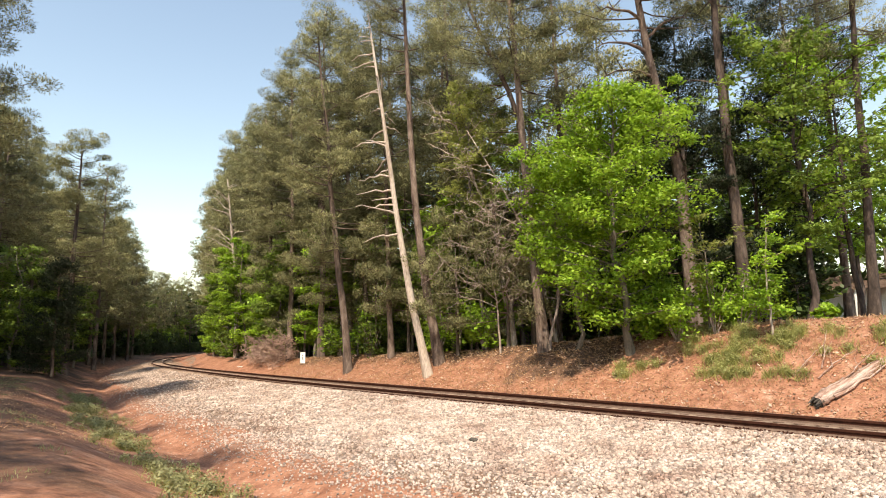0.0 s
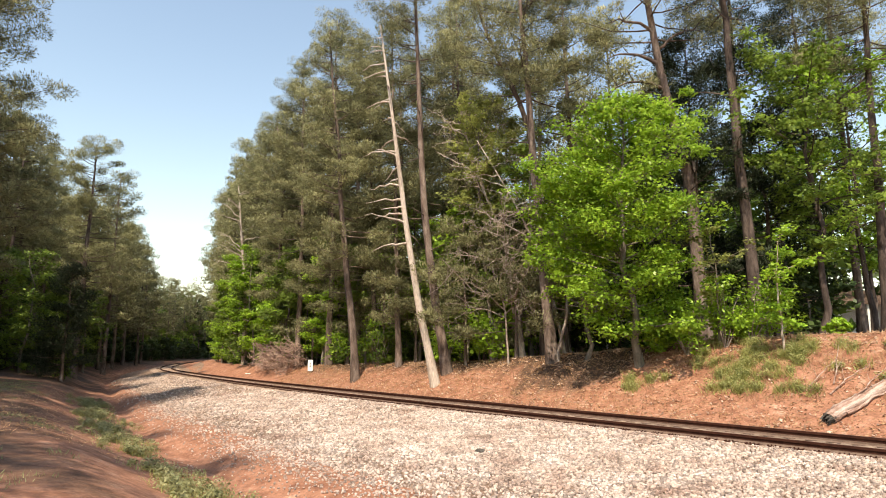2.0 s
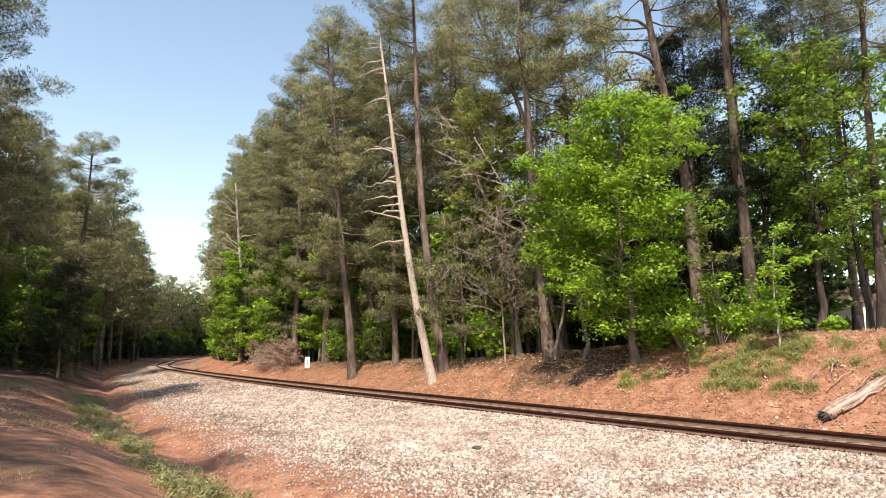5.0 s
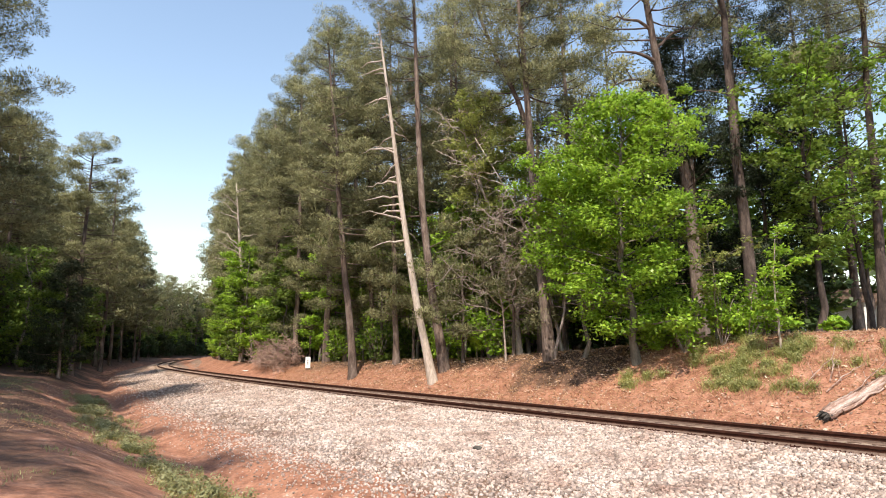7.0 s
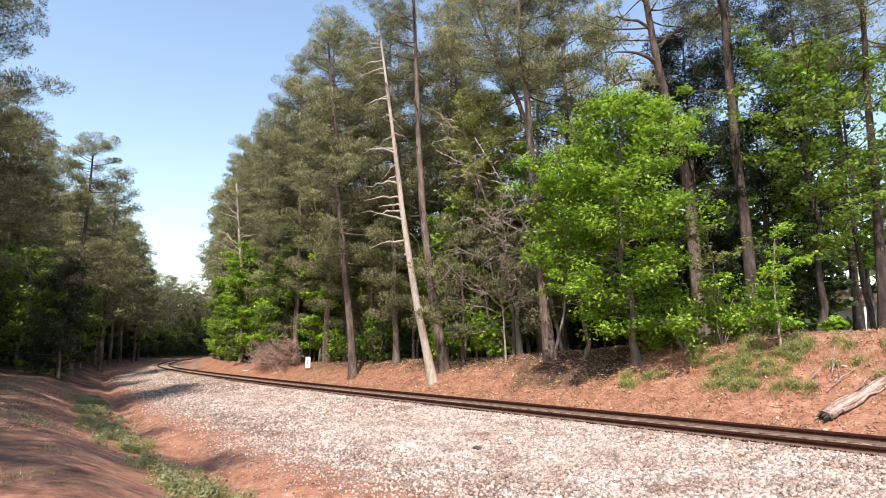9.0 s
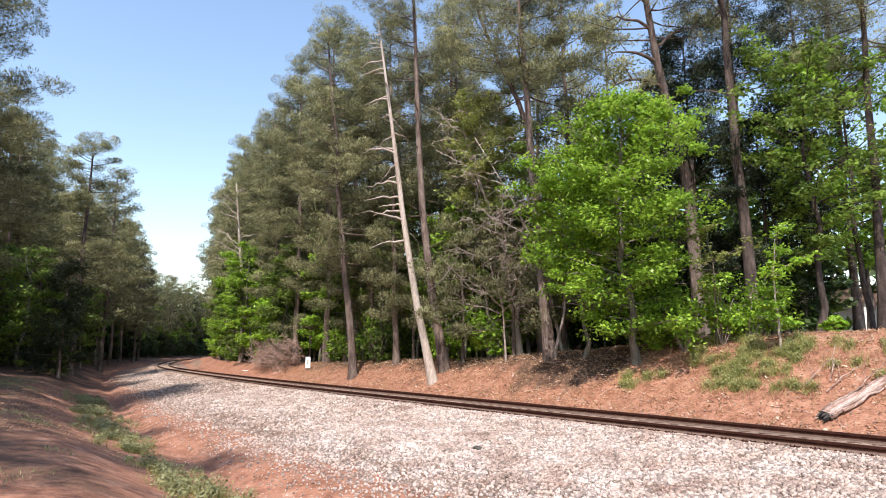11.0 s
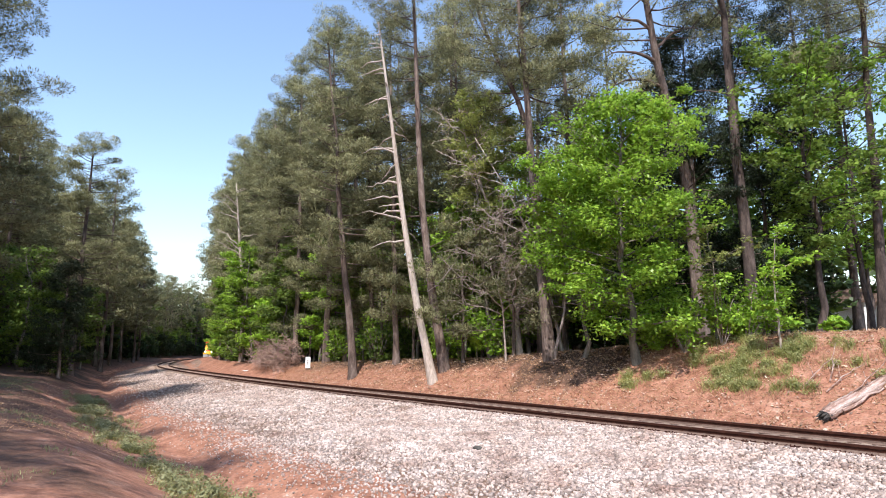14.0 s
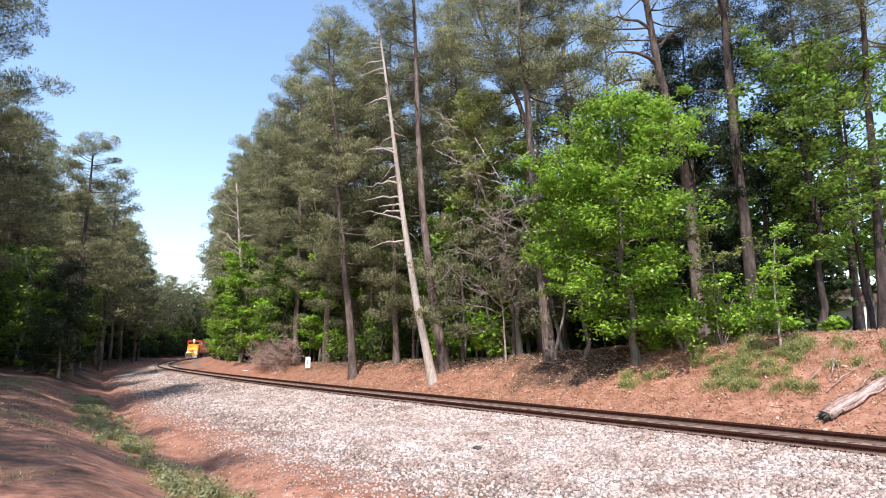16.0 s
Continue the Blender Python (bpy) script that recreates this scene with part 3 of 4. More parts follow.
    make_pine(114, 25, 0.27, 0.55, 3.2, (-0.4, 0), low=6, at=on_land(1.5, 41.0))
    make_pine(115, 24, 0.26, 0.5, 3.2, (-0.4, 0), low=6, at=on_land(8.0, 37.0))
    for k, (x, y, h, rad) in enumerate(((0.3, 37.3, 9, 0.06), (4.3, 34.2, 13, 0.15), (-6.0, 46.5, 10, 0.06), (2.1, 36.5, 9, 0.05), (3.2, 37.5, 10, 0.06))):
        make_broadleaf(120 + k, h, rad, 1.7, 0.4, clumps=60, per=36, leaf=0.17, at=on_land(x, y), label="thin young tree under the pines")
    for k, (x, y, h, sp) in enumerate(((1.2, 39.0, 11, 3.2), (4.6, 38.5, 10, 3.2), (7.2, 36.0, 12, 3.4), (-1.8, 43.5, 12, 3.2), (-4.2, 48.0, 11, 3.0), (10.2, 34.5, 12, 3.4))):
        make_broadleaf(180 + k, h, 0.11, sp, 0.14, mat=M_LEAF2 if k % 2 else M_LEAF, clumps=140, per=40, leaf=0.2, at=on_land(x, y))
    # bright trees on the bank
    make_broadleaf(130, 12.4, 0.17, 4.1, 0.07, (-0.7, -1.6), M_LEAF, leaf=0.14, clumps=320, per=90, clump=0.62, shape=0.40, at=on_land(8.5, 27.0), label="sweetgum in bright green spring leaf on the bank")
    make_broadleaf(131, 15.0, 0.16, 4.0, 0.24, (0.6, 0), M_LEAF2, leaf=0.17, clumps=190, per=48, clump=0.55, at=on_land(17.2, 28.4), bark=M_SHADEBARK, label="airy broadleaf tree with light green leaves")
    make_broadleaf(132, 15.0, 0.15, 4.2, 0.26, (0.5, 0), M_LEAF, leaf=0.17, clumps=170, per=44, clump=0.5, at=on_land(20.8, 29.5), bark=M_SHADEBARK, label="airy broadleaf tree with light green leaves")
    make_broadleaf(134, 9.0, 0.10, 3.0, 0.12, (0, 0), M_LEAF2, leaf=0.19, clumps=130, per=40, at=on_land(3.5, 36.5))
    make_broadleaf(135, 4.7, 0.04, 1.35, 0.12, (0.1, 0), M_LEAF, leaf=0.13, clumps=50, per=30, clump=0.28, at=on_land(12.6, 22.9), label="slender sapling with a pale stem", name="sapling", bark=M_DEADWOOD)
    make_broadleaf(136, 5.0, 0.05, 1.5, 0.25, (0.1, 0), M_YELLOW, leaf=0.13, clumps=36, per=24, clump=0.26, at=on_land(11.3, 25.4), label="sapling with sparse yellowish young leaves", name="sapling")
    make_broadleaf(137, 10.0, 0.11, 3.0, 0.38, (-1.9, -1.7), M_LEAF, leaf=0.15, clumps=150, per=60, clump=0.55, at=on_land(6.5, 29.6), label="young sweetgum leaning out over the bank")
    for k, (x, y, h, sp) in enumerate(((10.2, 26.0, 2.4, 1.3), (11.4, 25.2, 2.9, 1.5), (12.4, 25.0, 2.2, 1.2), (13.4, 25.6, 2.6, 1.4), (9.4, 27.2, 1.9, 1.1), (16.4, 25.6, 0.9, 0.5))):
        make_shrub(140 + k, h, sp, M_LEAF, 0.13, 44, 42, on_land(x, y), "bright green shrub on the crest of the bank")
    make_broadleaf(240, 13.0, 0.15, 4.2, 0.36, (0, 0), M_LEAF2, leaf=0.22, clumps=150, per=40, clump=0.65, bark=M_SHADEBARK, at=on_land(28.0, 40.0), label="broadleaf tree in the yard before the house")
    # leafy trees along the edge of the wood towards the bend
    for k, (x, y, h, sp) in enumerate(((-30.6, 86, 16, 2.0), (-28.0, 80, 13, 2.2), (-25.2, 74, 16, 3.0), (-22.6, 69.5, 11, 2.6), (-19.6, 65, 14, 3.0), (-16.6, 60, 10, 2.6), (-14.4, 56.6, 12, 2.8), (-10.4, 52.5, 9.5, 2.6))):
        make_broadleaf(220 + k, h, 0.12, sp, 0.05, mat=M_LEAF if k % 3 else M_LEAF2, leaf=0.22, clumps=130, per=36, clump=0.55, shape=0.4, at=on_land(x, y))
    # broadleaf trees under the pines on the camera's side
    for k, (x, y, h, sp) in enumerate(((-35.4, 51.5, 11, 3.6), (-39.5, 54.5, 11.5, 3.8), (-32.2, 52.5, 8, 2.4), (-41.5, 66, 11, 3.0), (-44.5, 76, 12, 3.0))):
        make_broadleaf(230 + k, h, 0.12, sp, 0.06, mat=M_LEAF2, leaf=0.2, clumps=120, per=34, clump=0.6, shape=0.5, at=on_land(x, y))
    # leafless trees and brush
    make_bare(150, 8.2, 0.06, 4.4, 0.3, on_land(3.4, 33.2), "leafless grey shrubby tree with tangled twigs", M_TWIG, (-0.6, -0.4), limbs=26, twigs=10, droop=-0.05)
    make_bare(151, 7.0, 0.09, 3.4, 0.35, on_land(5.6, 30.9), "leafless grey shrubby tree with tangled twigs", M_TWIG, (0.4, -0.3), limbs=16, twigs=9, down=True)
    make_bare(152, 15.5, 0.14, 3.6, 0.45, on_land(4.2, 35.2), "leaning dead tree with pale broken limbs", M_DEADWOOD, curve=[(0, 0, 0), (-0.6, 0, 6.5), (-1.7, 0, 9.3), (-2.5, 0, 11.5), (-3.4, 0, 15.5)], limbs=22, twigs=4)
    make_bare(155, 12.0, 0.10, 3.6, 0.45, on_land(6.4, 33.0), "leaning dead tree with pale broken limbs", M_DEADWOOD, curve=[(0, 0, 0), (-1.0, 0, 5), (-2.6, 0, 8.5), (-4.6, 0, 12.0)], limbs=14, twigs=4)
    make_broadleaf(138, 16.0, 0.14, 3.2, 0.5, (-0.6, 0), M_YELLOW, leaf=0.16, clumps=130, per=40, clump=0.55, at=on_land(2.7, 35.6), label="tall thin tree with yellowish young leaves")
    make_broadleaf(139, 17.5, 0.14, 3.2, 0.5, (-0.4, 0), M_YELLOW, leaf=0.16, clumps=120, per=40, clump=0.55, at=on_land(4.8, 37.0), label="tall thin tree with yellowish young leaves")
    make_bare(153, 21.0, 0.30, 4.2, 0.5, on_land(-22.9, 70.6), "pale dead tree with white bare limbs", M_DEADWOOD, curve=[(0, 0, 0), (-0.2, 0, 7), (-0.9, 0, 13), (-1.8, 0, 21)], limbs=16, twigs=3, droop=0.08)
    make_bare(154, 13.0, 0.12, 3.0, 0.5, on_land(0.9, 38.2), "dead tree with pale broken limbs", M_DEADWOOD, (1.0, 0), limbs=9, twigs=2)
    for k, (x, y) in enumerate(((-14.5, 54.6), (-16.2, 57.2), (-13.2, 53.0), (-15.3, 56.2), (-17.4, 58.8))):
        make_bare(160 + k, 2.6, 0.022, 1.7, 0.03, on_land(x, y), "heap of dry reddish brush", M_BRUSH, limbs=30, twigs=13, name="brush_pile", category="brush")
    # young evergreens that fill the edge of the wood
    for k, (x, y, h, sp) in enumerate(((3.9, 34.2, 8.0, 3.0), (1.2, 36.2, 8.5, 2.8), (-2.0, 42.0, 12, 2.6), (2.4, 38.2, 12, 2.8), (-7.6, 48.0, 13, 2.6), (-11.6, 54.0, 12, 2.6), (-4.4, 44.6, 14, 2.6), (6.6, 33.6, 9.5, 2.8), (-13.6, 58.5, 14, 2.8))):
        make_pine(190 + k, h, 0.10, 0.78, sp, dens=1.15, low=5, label="young evergreen with low boughs at the wood's edge", at=on_land(x, y), round_top=1.4)
    make_pine(199, 16.5, 0.18, 0.92, 3.4, dens=1.7, low=0, label="dark dense cedar behind the bank", at=on_land(13.1, 31.4), round_top=2.0, needle=M_CEDAR_SHADE)
    make_pine(200, 13, 0.16, 0.9, 3.2, dens=1.4, low=0, label="dark dense cedar behind the bank", at=on_land(17.8, 33.0), round_top=1.2, needle=M_CEDAR_SHADE)
    # two pines in the cedar colour, so their needles look backlit
    make_pine(203, 24, 0.28, 0.62, 4.4, dens=1.0, low=3, label="pine above the bank, backlit dark put into its needle colour", at=on_land(17.0, 34.0), needle=M_CEDAR_SHADE)
    make_pine(204, 23, 0.26, 0.55, 3.8, dens=0.8, low=3, label="pine above the bank, backlit dark put into its needle colour", at=on_land(22.5, 36.5), needle=M_CEDAR_SHADE)
    # camera's side of the track
    make_pine(170, 23.6, 0.33, 0.62, 3.4, (0.0, 0), 1.3, 6, at=on_land(-36.0, 60.0), round_top=3.5)
    for k, (x, y, h, sp) in enumerate(((-47.5, 86, 28.5, 3.4), (-51.5, 92, 26.0, 3.4), (-53.6, 100, 25.5, 3.2), (-60.5, 116, 26.5, 3.2), (-63.0, 126, 24.0, 3.0), (-67.0, 136, 25.0, 3.2))):
        make_pine(205 + k, h, 0.28, 0.74, sp, (0, 0), 1.1, 3, at=on_land(x, y), coarse=1.8, round_top=3.5)
    make_pine(171, 26, 0.30, 0.75, 4.4, (0.2, 0), 1.6, 2, "pine with long drooping boughs", 0.0, on_land(-25.2, 28.0))
    make_pine(172, 9.0, 0.14, 0.92, 2.0, dens=1.6, low=0, label="dark conical young cedar", at=on_land(-30.0, 48.5), round_top=1.0, needle=M_CEDAR_SHADE)


BEND = [(84, 7.25, 1, 0.7), (92, 7.05, 1, 0.68), (97, 7.25, 0, 0.6), (101, 7.35, 1, 0.72), (106, 7.35, 1, 0.75), (113, 7.45, 0, 0.62), (89, 8.65, 2, 0.8), (104, 8.65, 2, 0.85), (110, 8.85, 2, 0.9)]


def clearing(s, d):
    """The open yard in front of the house behind the bank."""
    return 10.5 < d < 40 and s < 6.0 + 0.345 * (d - 12)


def forest():
    r = rng_of(5)
    pines = [make_pine(11, 26, 0.27, 0.58, 3.1), make_pine(12, 27, 0.25, 0.64, 2.8, (0.6, 0.2)), make_pine(13, 25, 0.29, 0.5, 3.3, (-0.5, 0.4))]
    far_pines = [make_pine(14, 25, 0.24, 0.66, 3.0, dens=0.85, coarse=1.8, low=2), make_pine(15, 27, 0.27, 0.56, 3.2, (0.3, -0.6), 0.85, 2, coarse=1.8), make_pine(16, 24, 0.25, 0.7, 3.2, (-0.3, 0.3), 0.85, 2, coarse=1.8)]
    broad = [make_broadleaf(21, 11, 0.13, 3.2, clumps=130, per=40, leaf=0.2), make_broadleaf(22, 8, 0.10, 2.7, mat=M_LEAF, clumps=110, per=38, leaf=0.18)]
    far_broad = [make_broadleaf(23, 13, 0.17, 3.6, 0.12, clumps=90, per=13, leaf=0.5, clump=0.8), make_broadleaf(24, 9, 0.12, 3.0, 0.08, mat=M_LEAF, clumps=80, per=13, leaf=0.45, clump=0.7), make_broadleaf(25, 16, 0.18, 3.6, 0.12, clumps=100, per=13, leaf=0.5, clump=0.85)]
    shrubs = [make_shrub(31, 1.8, 1.1, M_LEAF2, 0.14, 36, 26), make_shrub(32, 2.4, 1.3, M_LEAF, 0.14, 36, 26), make_shrub(33, 1.3, 0.9, M_LEAF2, 0.14, 30, 24)]
    # added filler trees; their dark leaves imitate shade under the pines
    shaded_broad = [make_broadleaf(26, 7, 0.09, 2.7, 0.04, mat=M_SHADELEAF, clumps=85, per=14, leaf=0.42, clump=0.75, label="understory tree with shade darkened into its leaf colour", shape=0.35), make_broadleaf(27, 5, 0.07, 2.2, 0.04, mat=M_SHADELEAF, clumps=70, per=14, leaf=0.38, clump=0.65, label="understory tree with shade darkened into its leaf colour", shape=0.35)]
    used = set()

    def put(kinds, s, d, scale, sx=1.0):
        if clearing(s, d):
            return
        x, y, _, a = on_track(s, d)
        ob = kinds[int(r.rand() * len(kinds))]
        first = ob.name not in used
        used.add(ob.name)
        stand(ob, x, y, r.rand() * 360, scale, not first, sx)

    def row(kinds, d0, step, lo, hi, jd, smin, smax, near=False):
        s = lo
        while s < hi:
            d = d0 + r.normal() * jd
            put(kinds, s + r.rand() * 2, -float(ditch(s)) - abs(d) if near else d, smin + (smax - smin) * r.rand())
            s += step * (0.7 + 0.6 * r.rand())

    # far side of the track, row behind row
    row(pines, 8.3, 4.6, 40, 76, 0.8, 0.92, 1.1)
    row(pines, 12.5, 5.5, 30, 70, 1.0, 0.9, 1.1)
    row(far_pines, 9.4, 4.6, 76, 200, 0.4, 1.0, 1.14)
    row(far_pines, 13.5, 6.5, 70, 170, 1.2, 0.95, 1.12)
    row(far_pines, 20, 6.5, 21, 100, 1.5, 0.9, 1.05)
    row(far_pines, 28, 7.5, 24, 70, 2.0, 0.9, 1.05)
    row(broad, 7.6, 5.0, 36, 72, 0.8, 0.7, 1.1)
    row(broad, 10.5, 4.5, 20, 60, 1.0, 0.7, 1.1)
    row(far_broad, 10.4, 4.2, 72, 200, 0.4, 0.6, 1.0)
    row(far_broad, 12.5, 7.0, 66, 140, 1.0, 0.7, 1.1)
    row(far_broad, 15.5, 5.0, 14, 80, 1.2, 0.7, 1.1)
    row(far_broad, 19, 5.0, 0, 46, 1.2, 0.7, 1.1)
    # leafy edge where the line bends out of sight
    for q, dq, kq, sq in BEND:
        x, y, _, _ = on_track(q, dq)
        stand(far_broad[kq], x, y, 40 * q, sq)
    for q, dq, sq in ((47, 7.4, 1.25), (53, 7.8, 1.5), (58, 7.2, 1.35), (63, 7.6, 1.6), (69, 7.8, 1.5), (75, 8.2, 1.6), (44, 9.0, 1.5), (36, 8.2, 1.1)):
        x, y, _, _ = on_track(q, dq)
        stand(broad[1], x, y, 70 * q, sq)
    for q, dq, sq in ((36, 7.9, 1.35), (43, 7.6, 1.45), (49, 7.7, 1.6), (56, 7.5, 1.5), (62, 7.6, 1.7), (68, 7.6, 1.55), (75, 7.7, 1.7)):
        x, y, _, _ = on_track(q, dq)
        stand(broad[0], x, y, 50 * q, sq, True, 0.75)
    # camera's side
    row(pines, 8.4, 5.0, 66, 100, 0.5, 0.92, 1.02, True)
    row(far_pines, 6.4, 5.0, 100, 150, 0.5, 0.95, 1.05, True)
    row(far_pines, 6.4, 5.5, 150, 260, 0.5, 0.74, 0.84, True)
    for d0 in (11.5, 17, 24):
        row(far_pines, d0, 7.5, 30 + (d0 < 15) * 14, 150, 1.0, 0.85, 1.02, True)
    row(far_broad, 8.0, 6.0, 62, 220, 0.5, 0.5, 0.85, True)
    row(shaded_broad, 6.2, 3.8, 64, 150, 0.5, 0.5, 1.0, True)
    row(shaded_broad, 9.6, 4.0, 48, 120, 0.7, 0.8, 1.3, True)
    row(shaded_broad, 5.2, 3.0, 92, 235, 0.4, 0.9, 1.6, True)
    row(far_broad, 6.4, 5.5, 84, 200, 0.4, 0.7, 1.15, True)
    row(shaded_broad, 11.5, 3.6, 14, 72, 0.8, 0.5, 0.9)
    row(shaded_broad, 16.5, 4.0, 6, 66, 0.8, 0.7, 1.1)
    # beyond the bend
    for x, y, sq in ((-104, 236, 1.35), (-99, 228, 1.2), (-95, 240, 1.4), (-91, 231, 1.25), (-87, 243, 1.4), (-83, 234, 1.3), (-79, 246, 1.4), (-93, 222, 1.0), (-86, 224, 1.0)):
        stand(far_broad[2], x, y, 31 * x, sq)
    row(far_broad, 10, 5.0, 165, 280, 1.0, 0.9, 1.25, True)
    # the wood whose shadows reach the worn ground beside the camera
    for k, back in enumerate((0, 6.5)):
        y = -2.5 + 1.3 * k
        while y < 74:
            x = -(0.64 * y + 14.4 + back) + r.normal() * 0.6
            copy_thing(far_pines[int(r.rand() * 3)], Matrix.Translation(on_land(x, y)) @ pose(0, 0, 0, 0, 0, r.rand() * 360))
            if k % 2 == 1:
                copy_thing(far_broad[int(r.rand() * 3)], Matrix.Translation(on_land(x - 2, y + 2)) @ pose(0, 0, 0, 0, 0, r.rand() * 360))
            y += 5.4 * (0.8 + 0.5 * r.rand())
    for i in range(30):
        put(shrubs, 8 + 40 * r.rand(), 11 + 12 * r.rand(), 1.0 + 0.8 * r.rand())
    for i in range(50):
        put(shrubs, 20 + 52 * r.rand() ** 1.2, 6.3 + 6 * r.rand() ** 1.5, 0.6 + 0.8 * r.rand())


def far_woods():
    """The depth of the wood behind the trees that can be told apart: stems and foliage of one mass."""
    r = rng_of(77)
    runs, cs, sz, dark = [], [], [], []
    rows = [(1, d0, 4.2, 0, 60, 9 + d0 * 0.14) for d0 in (24, 30, 37, 46, 56)] + [(1, 17, 5.0, 60, 150, 13), (1, 26, 6.0, 60, 130, 15)]
    rows += [(-1, d0, 4.0, lo, hi, h) for d0, lo, hi, h in ((11, 70, 200, 11), (15, 56, 230, 14), (20, 46, 240, 17), (27, 40, 240, 18), (13, 165, 300, 15), (36, 60, 240, 19), (11, 195, 290, 17), (17, 195, 290, 18), (24, 190, 290, 19))]
    for side, d0, step, lo, hi, h0 in rows:
        s = lo
        while s < hi:
            h = h0 * (0.75 + 0.5 * r.rand())
            d = d0 + r.normal() * 1.2
            if side > 0 and clearing(s, d):
                s += step
                continue
            x, y, _, _ = on_track(s, d if side > 0 else -float(ditch(s)) - d)
            z = land(x, y)
            runs.append(([(x, y, z - 0.3), (x + r.normal() * 0.3, y, z + h * 0.5), (x + r.normal() * 0.5, y, z + h * 0.9)], [0.16, 0.11, 0.03]))
            n = int(30 + 3.2 * h)
            k = r.rand(n)
            a, q = r.rand(n) * 6.283, np.sqrt(r.rand(n)) * (1.2 + 0.17 * h) * (0.55 + 0.6 * np.sin(math.pi * np.clip(0.15 + 0.8 * k, 0, 1)))
            cs.append(np.stack([x + q * np.cos(a), y + q * np.sin(a), z + 0.4 + k * h], 1))
            sz.append(0.7 + 0.5 * r.rand(n))
            # share of trees with shade-darkened leaves, larger on the camera's side
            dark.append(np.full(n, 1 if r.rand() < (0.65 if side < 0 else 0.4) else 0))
            s += step * (0.75 + 0.5 * r.rand())
    C, S, D = np.concatenate(cs), np.concatenate(sz), np.concatenate(dark)
    me = fast_mesh("woods_foliage", leaves(r, C, S, 8, 0.7), 4, [M_LEAF2, M_SHADELEAF], np.repeat(D, 8))
    woods = tagged(new("far_woods", me), "dense mixed woodland behind the front trees", "woods", kind="stuff")
    V, Fc = tubes(runs, 5)
    child("stems", mesh_of("stems", V, Fc, M_GREYBARK, True), woods)["kind"] = "stuff"


# ---------------------------------------------------------------- track
def swept(profile, d, s0, s1, step, lift):
    V, n = [], len(profile)
    ss = np.arange(s0, s1, step)
    for s in ss:
        x, y, _, a = on_track(s)
        c, q = math.cos(a), -math.sin(a)
        for u, w in profile:
            V.append((x + (d + u) * c, y + (d + u) * q, w + lift(s)))
    Fc = []
    for i in range(len(ss) - 1):
        for k in range(n):
            b = i * n
            Fc.append((b + k, b + (k + 1) % n, b + n + (k + 1) % n, b + n + k))
    return V, Fc, len(ss) - 1


def cant(s):
    """How much higher the rail on the bank's side lies."""
    return 0.06 * float(np.interp(s, [-20, 30, 80], [1, 1, 0]))


def make_track():
    track = thing("railway_track", (0, 0, 0), "single railway track on wooden ties in pale ballast", "railway track")
    for d, up, deep in ((-0.755, lambda s: 0.0, 0.2), (0.755, cant, 0.225)):
        half = [(0.078, -deep), (0.078, 0.016 - deep), (0.014, 0.046 - deep), (0.011, -0.135), (0.011, -0.075), (0.037, -0.062), (0.038, -0.008), (0.029, 0.0)]
        prof = [(-x, z) for x, z in half] + half[::-1]
        V, Fc, n = swept(prof, d, -16, 330, 0.5, up)
        # dusty foot and lower web, dark head with its shade painted on the upper web, worn top
        ix = [1 if k == 7 else 2 if k in (0, 1, 2, 12, 13, 14) else 0 for _ in range(n) for k in range(16)]
        child("rail", mesh_of("rail", V, Fc, [M_RUST, M_STEEL, M_FOOT], False, ix), track, "rusty steel rail with a worn running surface")
    bm = box(bmesh.new(), -1.3, 1.3, -0.115, 0.115, -0.185, 0.0, 0.012)
    tie_me = bpy.data.meshes.new("tie")
    bm.to_mesh(tie_me), bm.free()
    tie_me.materials.append(M_TIE)
    bm = bmesh.new()
    box(bm, -0.18, 0.18, -0.1, 0.1, 0, 0.018, 0.004)
    for x in (-0.10, 0.10):
        for y in (-0.05, 0.05):
            box(bm, x - 0.012, x + 0.012, y - 0.012, y + 0.012, 0.018, 0.05)
    # dark bar drawn in for the shaded slot under the rail foot
    box(bm, -0.21, -0.13, -0.125, 0.125, -0.04, 0.012, 0.004)
    for y in (-0.15, 0.15):
        box(bm, -0.16, 0.11, y - 0.02, y + 0.02, -0.03, 0.035, 0.004)
    plate_me = bpy.data.meshes.new("tie_plate")
    bm.to_mesh(plate_me), bm.free()
    plate_me.materials.append(M_RUST)
    r = rng_of(3)
    s, n = -14.0, 0
    while n < 290:
        x, y, _, a = on_track(s)
        roll = math.degrees(math.atan2(cant(s), 1.51))
        tie = child("tie", tie_me, track)
        tie.matrix_basis = Matrix.Translation((x, y, -0.203 + cant(s) / 2)) @ pose(0, 0, 0, 0, 0, -math.degrees(a) + r.normal() * 0.6) @ pose(r.normal() * 0.04, 0, 0, 0, -roll)
        if s < 48:
            for d in (-0.755,):
                p = child("tie_plate", plate_me, track)
                p.matrix_basis = Matrix.Translation((x + d * math.cos(a), y - d * math.sin(a), -0.204 + (cant(s) if d > 0 else 0))) @ pose(0, 0, 0, 0, -roll, -math.degrees(a))
        s += 0.55 * (1 + 0.04 * r.normal())
        n += 1


